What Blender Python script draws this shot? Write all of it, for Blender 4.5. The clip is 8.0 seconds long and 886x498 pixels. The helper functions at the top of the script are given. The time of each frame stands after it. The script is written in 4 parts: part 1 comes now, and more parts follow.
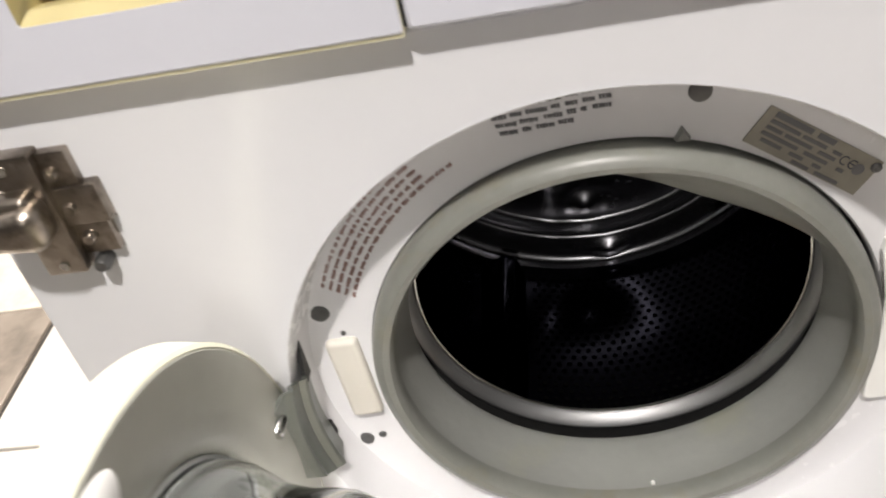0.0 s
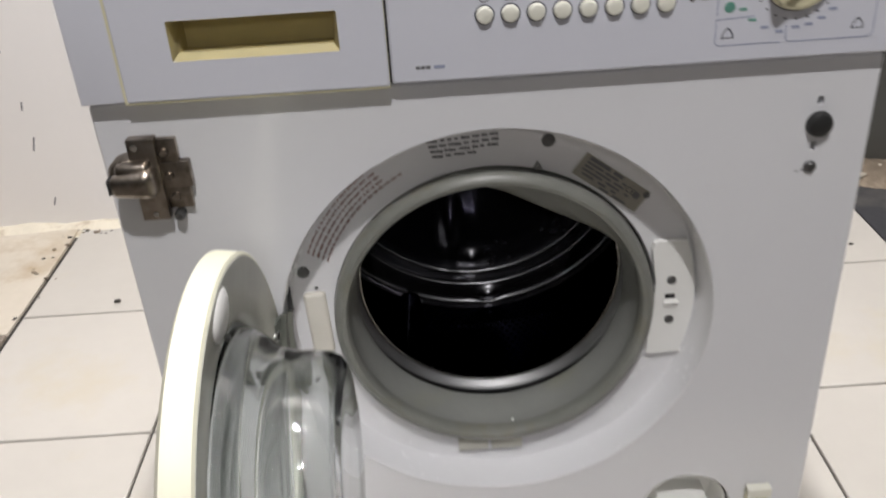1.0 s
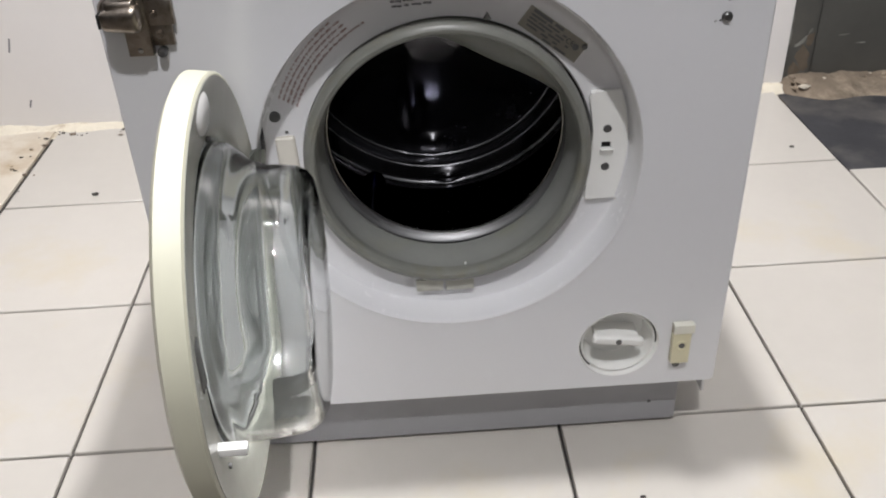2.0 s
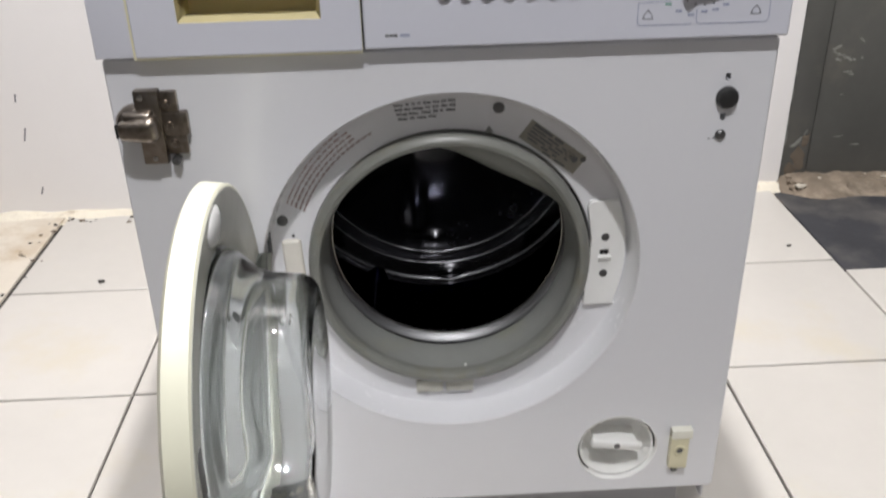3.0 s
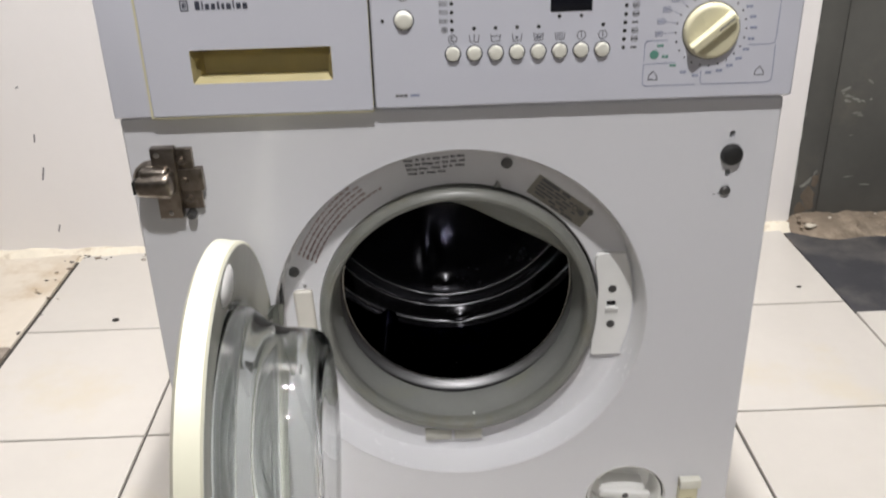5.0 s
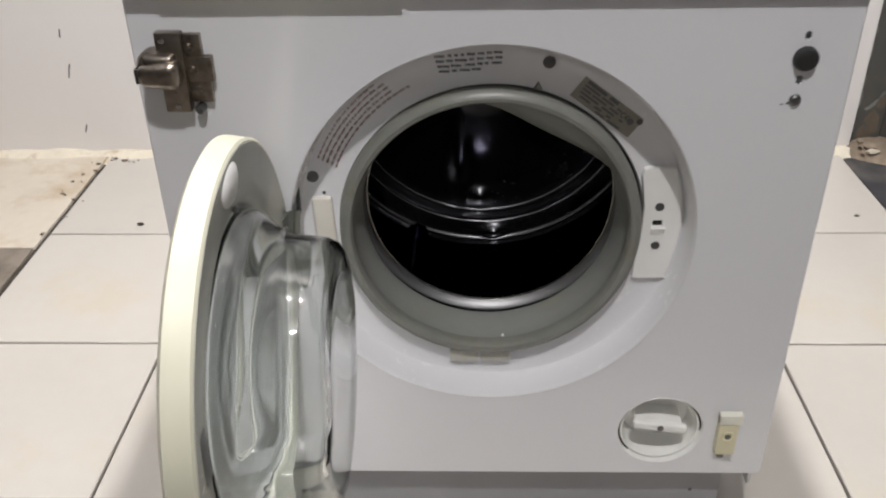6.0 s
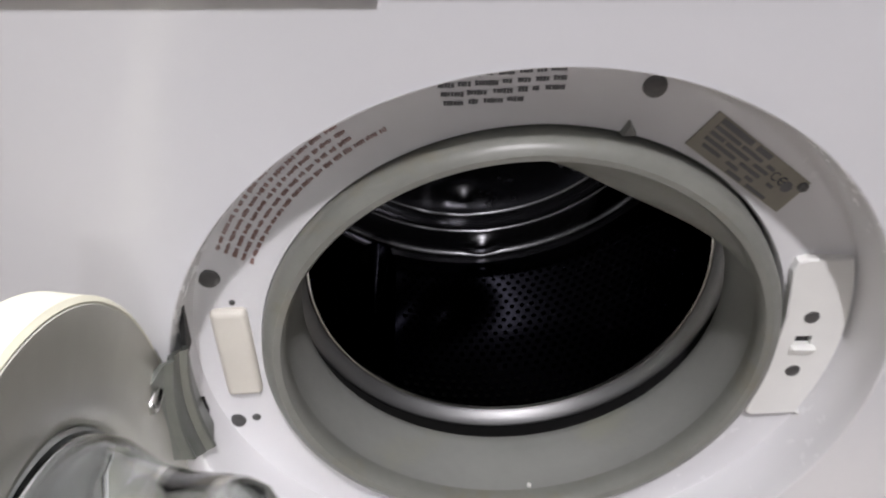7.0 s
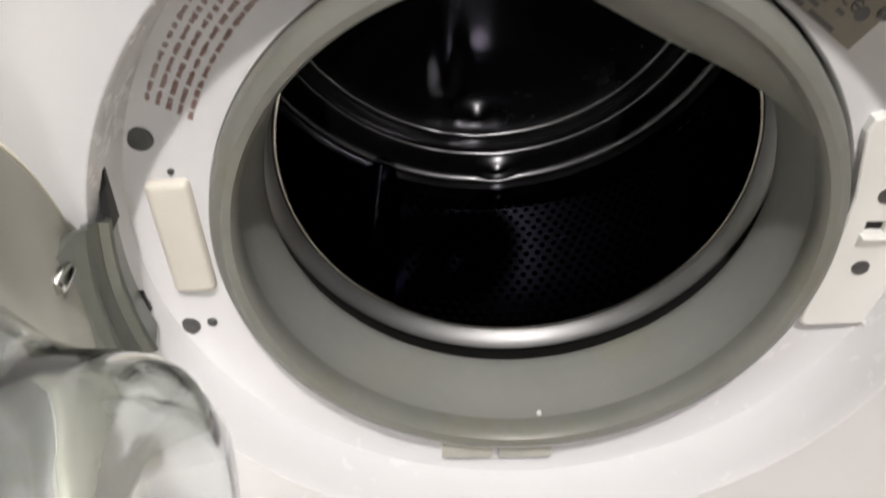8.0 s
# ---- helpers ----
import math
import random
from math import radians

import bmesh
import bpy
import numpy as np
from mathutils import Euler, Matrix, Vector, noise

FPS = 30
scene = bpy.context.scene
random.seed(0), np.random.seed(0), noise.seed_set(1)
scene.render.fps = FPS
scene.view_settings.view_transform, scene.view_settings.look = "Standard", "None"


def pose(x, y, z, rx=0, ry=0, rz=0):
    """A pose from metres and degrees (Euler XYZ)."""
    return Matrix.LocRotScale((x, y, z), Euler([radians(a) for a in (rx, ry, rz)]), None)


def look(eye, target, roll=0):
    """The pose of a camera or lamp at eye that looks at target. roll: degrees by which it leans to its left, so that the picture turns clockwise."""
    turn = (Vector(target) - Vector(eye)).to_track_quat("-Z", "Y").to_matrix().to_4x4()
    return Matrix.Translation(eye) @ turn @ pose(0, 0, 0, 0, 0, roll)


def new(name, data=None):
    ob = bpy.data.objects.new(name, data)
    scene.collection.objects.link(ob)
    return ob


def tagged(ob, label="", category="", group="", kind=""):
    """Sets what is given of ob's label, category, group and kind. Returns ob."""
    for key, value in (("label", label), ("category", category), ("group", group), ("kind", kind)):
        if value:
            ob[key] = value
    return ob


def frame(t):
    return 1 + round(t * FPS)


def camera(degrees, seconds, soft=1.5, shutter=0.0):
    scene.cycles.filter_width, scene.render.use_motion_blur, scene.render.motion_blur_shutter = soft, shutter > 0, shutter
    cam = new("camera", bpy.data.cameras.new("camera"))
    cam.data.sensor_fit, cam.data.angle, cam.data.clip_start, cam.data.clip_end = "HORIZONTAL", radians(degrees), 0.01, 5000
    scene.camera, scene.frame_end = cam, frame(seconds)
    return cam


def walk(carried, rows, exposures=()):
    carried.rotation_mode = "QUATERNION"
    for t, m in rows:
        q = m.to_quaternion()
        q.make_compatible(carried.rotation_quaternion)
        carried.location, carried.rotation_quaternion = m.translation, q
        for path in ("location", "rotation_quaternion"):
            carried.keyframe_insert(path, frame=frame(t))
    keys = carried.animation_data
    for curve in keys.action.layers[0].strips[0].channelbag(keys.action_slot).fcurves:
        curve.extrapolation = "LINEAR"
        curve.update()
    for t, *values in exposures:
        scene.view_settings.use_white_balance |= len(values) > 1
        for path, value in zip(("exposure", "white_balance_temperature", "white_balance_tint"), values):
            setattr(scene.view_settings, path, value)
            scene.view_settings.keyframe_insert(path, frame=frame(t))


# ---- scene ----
cam = camera(53.3, 8.0, soft=2.0, shutter=0.35)
PATH = [
    (0, (-0.0142, -0.3396, 0.7523), (-0.1661, 0.4468, 0.1536), -13.59),
    (0.2, (-0.0560, -0.3700, 0.7760), (-0.2140, 1.2290, -0.4140), -11.00),
    (0.5, (-0.0700, -0.4450, 0.8060), (-0.0840, 1.2090, -0.3180), -5.30),
    (0.8, (-0.0620, -0.5530, 0.8000), (-0.0290, 1.1790, -0.2000), -3.30),
    (1, (-0.0420, -0.6330, 0.8250), (-0.0420, 1.1060, -0.1630), -3.85),
    (1.4, (-0.0302, -0.7261, 0.8041), (-0.0364, 0.1315, 0.2899), -4.02),
    (1.5, (-0.0319, -0.7333, 0.7901), (-0.0181, 0.1116, 0.2553), -3.51),
    (1.6, (-0.0370, -0.7475, 0.7768), (-0.0106, 0.0911, 0.2327), -3.02),
    (2.8, (-0.0324, -0.7657, 0.8029), (-0.0062, 0.1047, 0.3112), -1.58),
    (3, (-0.0348, -0.7645, 0.8107), (-0.0032, 0.1210, 0.3472), -1.46),
    (3.5, (-0.0330, -0.7662, 0.8472), (-0.0025, 0.1467, 0.4402), -1.27),
    (4, (-0.0338, -0.7687, 0.8647), (-0.0128, 0.1564, 0.4854), -1.20),
    (4.5, (-0.0341, -0.7660, 0.8542), (-0.0138, 0.1536, 0.4618), -1.43),
    (5, (-0.0306, -0.7659, 0.8386), (-0.0120, 0.1341, 0.4031), -1.63),
    (5.2, (-0.0281, -0.7696, 0.8262), (-0.0166, 0.1220, 0.3736), -1.93),
    (6.3, (-0.0210, -0.6003, 0.7673), (-0.0531, 0.2338, 0.2167), -0.76),
    (6.5, (-0.0592, -0.4903, 0.7414), (-0.0497, 0.3261, 0.1640), 1.22),
    (7, (-0.0640, -0.3190, 0.7290), (0.0210, 1.2470, -0.5110), 1.10),
    (7.2, (-0.0560, -0.2850, 0.6910), (-0.0260, 1.2330, -0.6110), 0.30),
    (7.5, (-0.0490, -0.2840, 0.6290), (-0.0780, 1.2050, -0.7070), -0.60),
    (7.7, (-0.0450, -0.2850, 0.6210), (-0.0400, 1.2150, -0.7030), -0.30),
    (8, (-0.0400, -0.2840, 0.6330), (-0.0300, 1.2570, -0.6420), -0.40),
]
walk(cam, [(t, look(eye, target, roll)) for t, eye, target, roll in PATH], [(0.0, 1.00, 6780, 10), (0.5, 0.28, 6600, 10), (1.0, 0.12, 6450, 10), (1.5, 0.08, 6330, 10), (3.0, 0.26, 6280, 10), (3.5, 0.34, 6210, 10), (4.0, 0.24, 6330, 10), (4.5, 0.28, 6400, 10), (5.0, 0.26, 6430, 10), (6.5, 0.00, 6470, 10), (7.0, 0.60, 6330, 14), (7.5, 0.78, 6800, 10), (8.0, 0.82, 6740, 10)])

# ---- light ----
world = bpy.data.worlds.new("world")
scene.world = world
world.use_nodes = True
world.node_tree.nodes["Background"].inputs[0].default_value = (0.9, 0.95, 1.0, 1)
world.node_tree.nodes["Background"].inputs[1].default_value = 0.02


def ceiling_bulb(at, watts, colour=(1.0, 0.97, 0.955)):
    data = bpy.data.lights.new("ceiling_bulb", "POINT")
    data.shadow_soft_size, data.energy, data.color = 0.05, watts, colour
    ob = new("ceiling_bulb", data)
    ob.location = at
    return ob


# three bulbs in a row along the ceiling
ceiling_bulb((0.10, -4.20, 2.45), 36)
ceiling_bulb((0.03, -1.18, 2.50), 118)
ceiling_bulb((0.06, 0.10, 2.50), 172)

# ---- materials ----


def mat(name, colour, rough=0.4, metal=0.0, vary=0.06, scale=8.0, fine=60.0, bump=0.02, stain=None, stain_at=(0.55, 0.75), stain_scale=3.0, coat=0.0, emit=0.0, rand=0.0):
    m = bpy.data.materials.new(name)
    m.use_nodes = True
    t, n = m.node_tree, m.node_tree.nodes
    b = n["Principled BSDF"]
    b.inputs["Metallic"].default_value = metal
    if coat:
        b.inputs["Coat Weight"].default_value = coat
        b.inputs["Coat Roughness"].default_value = 0.035
    geo = n.new("ShaderNodeNewGeometry")
    big, small = n.new("ShaderNodeTexNoise"), n.new("ShaderNodeTexNoise")
    big.inputs["Scale"].default_value, small.inputs["Scale"].default_value = scale, fine
    big.inputs["Detail"].default_value = small.inputs["Detail"].default_value = 4
    for tex in (big, small):
        t.links.new(geo.outputs["Position"], tex.inputs["Vector"])
    add = n.new("ShaderNodeMath")
    add.operation = "MULTIPLY_ADD"
    add.inputs[1].default_value = 0.35
    t.links.new(small.outputs[0], add.inputs[0])
    t.links.new(big.outputs[0], add.inputs[2])
    ramp = n.new("ShaderNodeMapRange")
    ramp.inputs[1].default_value, ramp.inputs[2].default_value = 0.35, 1.0
    ramp.inputs[3].default_value, ramp.inputs[4].default_value = 1.0 - vary, 1.0 + vary
    t.links.new(add.outputs[0], ramp.inputs[0])
    mul = n.new("ShaderNodeVectorMath")
    mul.operation = "SCALE"
    mul.inputs[0].default_value = colour
    last = ramp.outputs[0]
    if rand:
        info = n.new("ShaderNodeObjectInfo")
        rr = n.new("ShaderNodeMapRange")
        rr.inputs[3].default_value, rr.inputs[4].default_value = 1.0 - rand, 1.0 + rand
        t.links.new(info.outputs["Random"], rr.inputs[0])
        both = n.new("ShaderNodeMath")
        both.operation = "MULTIPLY"
        t.links.new(rr.outputs[0], both.inputs[0])
        t.links.new(last, both.inputs[1])
        last = both.outputs[0]
    t.links.new(last, mul.inputs["Scale"])
    out = mul.outputs[0]
    if stain:
        sn = n.new("ShaderNodeTexNoise")
        sn.inputs["Scale"].default_value, sn.inputs["Detail"].default_value = stain_scale, 6
        sn.inputs["Roughness"].default_value = 0.65
        t.links.new(geo.outputs["Position"], sn.inputs["Vector"])
        sr = n.new("ShaderNodeMapRange")
        sr.inputs[1].default_value, sr.inputs[2].default_value = stain_at
        t.links.new(sn.outputs[0], sr.inputs[0])
        mix = n.new("ShaderNodeMix")
        mix.data_type = "RGBA"
        mix.inputs[7].default_value = (*stain, 1)
        t.links.new(sr.outputs[0], mix.inputs[0])
        t.links.new(out, mix.inputs[6])
        out = mix.outputs[2]
    t.links.new(out, b.inputs["Base Color"])
    rough_map = n.new("ShaderNodeMapRange")
    rough_map.inputs[1].default_value, rough_map.inputs[2].default_value = 0.35, 1.0
    rough_map.inputs[3].default_value, rough_map.inputs[4].default_value = max(0.02, rough - 0.02), rough + 0.03
    t.links.new(add.outputs[0], rough_map.inputs[0])
    t.links.new(rough_map.outputs[0], b.inputs["Roughness"])
    if bump:
        bp = n.new("ShaderNodeBump")
        bp.inputs["Strength"].default_value, bp.inputs["Distance"].default_value = bump, 0.01
        t.links.new(small.outputs[0], bp.inputs["Height"])
        t.links.new(bp.outputs[0], b.inputs["Normal"])
    return m


RINGWHITE = mat("white_ring_plastic", (0.76, 0.76, 0.78), 0.26, vary=0.02, scale=4, fine=120, bump=0.006)
ENAMEL = mat("white_enamel", (0.75, 0.755, 0.785), 0.34, vary=0.02, scale=2.5, fine=120, bump=0.004, coat=0.45)
# the lid's white is darkened to grey to offset the bulb above it
LID = mat("toned_down_lid", (0.29, 0.295, 0.32), 0.25, vary=0.03, scale=5, bump=0.01, stain=(0.6, 0.58, 0.52), stain_at=(0.66, 0.8), stain_scale=20)
FASCIA = mat("white_plastic", (0.65, 0.66, 0.73), 0.38, vary=0.02, scale=3, fine=200, bump=0.01)
CREAM = mat("yellowed_plastic", (0.70, 0.66, 0.46), 0.26, vary=0.04, scale=10, bump=0.01)
TAN = mat("yellowed_recess", (0.60, 0.52, 0.27), 0.45, vary=0.08, scale=30, bump=0.02)
RIM = mat("cream_rim", (0.60, 0.59, 0.47), 0.42, vary=0.05, scale=6, bump=0.006)
BUTTON = mat("ivory_button", (0.78, 0.77, 0.68), 0.35, vary=0.03, scale=60, bump=0.0)
WHITEP = mat("white_cap", (0.86, 0.86, 0.84), 0.35, vary=0.03, scale=30, bump=0.01)
RUBBER = mat("grey_rubber", (0.255, 0.26, 0.245), 0.40, vary=0.10, scale=14, fine=140, bump=0.03, stain=(0.28, 0.28, 0.22), stain_at=(0.55, 0.8), stain_scale=12)
# black fill for gaps and slots, in place of the shade inside them
BLACK = mat("black_fill", (0.012, 0.012, 0.012), 0.6, vary=0.1, bump=0)
INK = mat("dark_print", (0.05, 0.055, 0.08), 0.5, vary=0.05, bump=0)
BLUEINK = mat("blue_print", (0.30, 0.33, 0.46), 0.5, vary=0.05, bump=0)
GREENINK = mat("green_print", (0.12, 0.30, 0.24), 0.5, vary=0.05, bump=0)
REDINK = mat("red_print", (0.34, 0.215, 0.195), 0.5, vary=0.08, bump=0)
GREYINK = mat("grey_print", (0.14, 0.14, 0.15), 0.5, vary=0.08, bump=0)
PLATE = mat("foil_label", (0.31, 0.295, 0.25), 0.35, metal=0.2, vary=0.12, scale=60, bump=0.01)
DISPLAY = mat("display_glass", (0.008, 0.009, 0.014), 0.12, vary=0.1, bump=0)
NICKEL = mat("tarnished_nickel", (0.33, 0.29, 0.25), 0.32, metal=1.0, vary=0.35, scale=70, fine=260, bump=0.04, stain=(0.10, 0.08, 0.06), stain_at=(0.5, 0.72), stain_scale=45)
STEEL = mat("bright_steel", (0.62, 0.62, 0.60), 0.18, metal=1.0, vary=0.08, scale=30, bump=0.01)
COVER = mat("pale_grey_cover", (0.27, 0.28, 0.275), 0.3, vary=0.05, scale=6, bump=0.006)
ZINC = mat("zinc_hinge", (0.205, 0.218, 0.20), 0.36, metal=0.75, vary=0.15, scale=40, bump=0.03)
RIMSTEEL = mat("drum_rim_steel", (0.27, 0.27, 0.275), 0.46, metal=1.0, vary=0.06, scale=20, bump=0.01)
OLDRUBBER = mat("aged_rubber_tab", (0.54, 0.535, 0.475), 0.5, vary=0.1, scale=60, bump=0.03)
STRIP = mat("tan_plastic_strip", (0.72, 0.69, 0.62), 0.42, vary=0.04, scale=30, bump=0.02)
LIPRUBBER = mat("soiled_lip_rubber", (0.208, 0.212, 0.193), 0.36, vary=0.14, scale=16, fine=150, bump=0.03, stain=(0.20, 0.18, 0.12), stain_at=(0.52, 0.75), stain_scale=14)
# near-black base puts the drum's inner shade into the steel's colour
SHELL = mat("shaded_drum_shell", (0.030, 0.030, 0.037), 0.08, metal=1.0, vary=0.06, scale=10, fine=90, bump=0.0)
DRUM = mat("drum_steel", (0.46, 0.46, 0.49), 0.25, metal=1.0, vary=0.06, scale=10, fine=90, bump=0.0)
HOLE = mat("hole_shade", (0.002, 0.002, 0.002), 0.9, vary=0.1, scale=10, fine=90, bump=0.0)
HOLE.node_tree.nodes["Principled BSDF"].inputs["Specular IOR Level"].default_value = 0.0
# dark tint keeps the shell looking shaded at grazing angles too
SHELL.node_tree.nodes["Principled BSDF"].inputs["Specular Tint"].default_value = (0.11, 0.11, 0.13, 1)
SCREW = mat("screw_head", (0.15, 0.15, 0.15), 0.4, metal=0.8, vary=0.2, scale=200, bump=0.02)
PLUG = mat("black_plug", (0.02, 0.02, 0.02), 0.5, vary=0.2, scale=80, bump=0.02)
INNER = mat("grey_inner_ring", (0.44, 0.44, 0.39), 0.25, vary=0.06, scale=20, bump=0.02)
PLINTH = mat("grey_plinth", (0.38, 0.38, 0.40), 0.22, vary=0.05, scale=6, bump=0.01)
TILE = mat("cream_tile", (0.55, 0.52, 0.475), 0.30, vary=0.05, scale=4, fine=40, bump=0.012, stain=(0.55, 0.48, 0.33), stain_at=(0.55, 0.88), stain_scale=3.6, rand=0.03)
DIRTY = mat("dirty_tile", (0.62, 0.56, 0.47), 0.5, vary=0.10, scale=6, fine=50, bump=0.05, stain=(0.46, 0.36, 0.24), stain_at=(0.50, 0.72), stain_scale=8.0)
BROWN = mat("brown_tile", (0.26, 0.22, 0.18), 0.5, vary=0.15, scale=9, bump=0.04, stain=(0.12, 0.10, 0.08), stain_at=(0.5, 0.7), stain_scale=8)
GROUT = mat("dark_grout", (0.045, 0.04, 0.035), 0.8, vary=0.3, scale=30, bump=0.1)
DARKFLOOR = mat("dark_floor_patch", (0.045, 0.045, 0.05), 0.55, vary=0.3, scale=5, bump=0.06, stain=(0.13, 0.12, 0.11), stain_at=(0.5, 0.75), stain_scale=6)
RUBBLE = mat("broken_mortar", (0.19, 0.15, 0.11), 0.85, vary=0.35, scale=14, fine=70, bump=0.5, stain=(0.34, 0.28, 0.21), stain_at=(0.52, 0.72), stain_scale=16)
RUST = mat("rusted_paint", (0.12, 0.095, 0.07), 0.8, vary=0.3, scale=40, bump=0.2)
STONE = mat("pale_chip", (0.50, 0.45, 0.37), 0.7, vary=0.25, scale=40, bump=0.3)
PLASTER = mat("white_wall_paint", (0.74, 0.715, 0.70), 0.6, vary=0.02, scale=2, fine=50, bump=0.03, stain=(0.60, 0.55, 0.50), stain_at=(0.66, 0.9), stain_scale=5)
MORTAR = mat("rough_plaster", (0.74, 0.68, 0.56), 0.8, vary=0.12, scale=16, fine=80, bump=0.4, stain=(0.40, 0.32, 0.22), stain_at=(0.54, 0.72), stain_scale=16)
# unseen walls and ceiling are made very dark to keep bounced light low
DULLWALL = mat("bounce_cut_wall_paint", (0.09, 0.09, 0.09), 0.7, vary=0.04, scale=2, fine=50, bump=0.03)
CEIL = mat("bounce_cut_ceiling_paint", (0.12, 0.12, 0.12), 0.8, vary=0.02, bump=0.02)
# dark versions of the floor for unseen areas, to cut bounced light
DARKTILE = mat("bounce_cut_tile", (0.12, 0.105, 0.09), 0.45, vary=0.15, scale=5, fine=40, bump=0.02, rand=0.12)
DULLFLOOR = mat("bounce_cut_floor", (0.10, 0.09, 0.08), 0.8, vary=0.2, scale=3, bump=0.1)
STEELDOOR = mat("dark_steel_door", (0.088, 0.087, 0.080), 0.45, vary=0.15, scale=5, fine=40, bump=0.04, stain=(0.13, 0.12, 0.10), stain_at=(0.58, 0.78), stain_scale=7)
SCRAPE = mat("pale_scrape", (0.20, 0.20, 0.18), 0.7, vary=0.3, scale=60, bump=0.1)


def glass_material():
    m = bpy.data.materials.new("door_glass")
    m.use_nodes = True
    b = m.node_tree.nodes["Principled BSDF"]
    b.inputs["Base Color"].default_value = (0.88, 0.90, 0.89, 1)
    b.inputs["Roughness"].default_value = 0.02
    b.inputs["IOR"].default_value = 1.48
    b.inputs["Transmission Weight"].default_value = 1.0
    return m


GLASS = glass_material()

# ---- mesh helpers ----
WHERE = {}


def thing(name, at, label, category, group="", kind=""):
    ob = new(name)
    ob.location = at
    WHERE[ob.name] = Vector(at)
    return tagged(ob, label, category, group, kind)


def put(name, bm, material, parent=None, label="", smooth=40, category="", kind=""):
    """Links a bmesh in world places as one mesh object, with its origin in its middle."""
    bmesh.ops.recalc_face_normals(bm, faces=bm.faces)
    lo = Vector([min(v.co[i] for v in bm.verts) for i in range(3)])
    hi = Vector([max(v.co[i] for v in bm.verts) for i in range(3)])
    mid = (lo + hi) / 2
    if parent is None:
        mid.z = lo.z
    bmesh.ops.translate(bm, vec=-mid, verts=bm.verts)
    me = bpy.data.meshes.new(name)
    for f in bm.faces:
        f.smooth = smooth > 0
    for e in bm.edges:
        if len(e.link_faces) == 2 and e.calc_face_angle(0) > radians(smooth):
            e.smooth = False
    bm.to_mesh(me)
    bm.free()
    me.materials.append(material)
    ob = new(name, me)
    WHERE[ob.name] = mid
    if parent is not None:
        ob.parent = parent
        ob.location = mid - WHERE[parent.name]
    else:
        ob.location = mid
    return tagged(ob, label, category, "", kind)


def part(name, bm, material, parent, label="", smooth=40):
    return put(name, bm, material, parent, label, smooth)


def box(x0, x1, y0, y1, z0, z1, bevel=0.0, seg=2, into=None):
    bm = bmesh.new()
    bmesh.ops.create_cube(bm, size=1)
    bmesh.ops.scale(bm, vec=(x1 - x0, y1 - y0, z1 - z0), verts=bm.verts)
    bmesh.ops.translate(bm, vec=((x0 + x1) / 2, (y0 + y1) / 2, (z0 + z1) / 2), verts=bm.verts)
    if bevel:
        bmesh.ops.bevel(bm, geom=bm.edges[:], offset=bevel, segments=seg, profile=0.6, affect="EDGES", clamp_overlap=True)
    return merge(into, bm)


def merge(into, bm):
    if into is None:
        return bm
    me = bpy.data.meshes.new("joined")
    bm.to_mesh(me)
    bm.free()
    into.from_mesh(me)
    bpy.data.meshes.remove(me)
    return into


def lathe(profile, axis, centre, seg=72, a0=0.0, a1=360.0, into=None, drop=0.0):
    """A turned shape from (radius, place along the axis, share of drop by which it hangs lower)."""
    bm = bmesh.new()
    full = a1 - a0 >= 359.9
    rings = []
    for k in range(seg if full else seg + 1):
        a = radians(a0 + (a1 - a0) * k / seg)
        ring = []
        for r, s, *share in profile:
            u, w = r * math.cos(a), r * math.sin(a) + (share[0] * drop if share else 0.0)
            co = (centre[0] + u, s, centre[2] + w) if axis == "y" else (s, centre[1] + u, centre[2] + w)
            ring.append(bm.verts.new(co))
        rings.append(ring)
    n = len(rings)
    for k in range(n if full else n - 1):
        a, b = rings[k], rings[(k + 1) % n]
        for i in range(len(profile) - 1):
            bm.faces.new((a[i], a[i + 1], b[i + 1], b[i]))
    bmesh.ops.remove_doubles(bm, verts=bm.verts, dist=1e-6)
    return merge(into, bm)


def circle_loop(cx, cz, r, n=64):
    return [(cx + r * math.cos(2 * math.pi * k / n), cz + r * math.sin(2 * math.pi * k / n)) for k in range(n)]


def round_loop(x0, x1, z0, z1, r, n=5):
    pts = []
    for cx, cz, a in ((x1 - r, z1 - r, 0), (x0 + r, z1 - r, 90), (x0 + r, z0 + r, 180), (x1 - r, z0 + r, 270)):
        for k in range(n + 1):
            q = radians(a + 90 * k / n)
            pts.append((cx + r * math.cos(q), cz + r * math.sin(q)))
    return pts


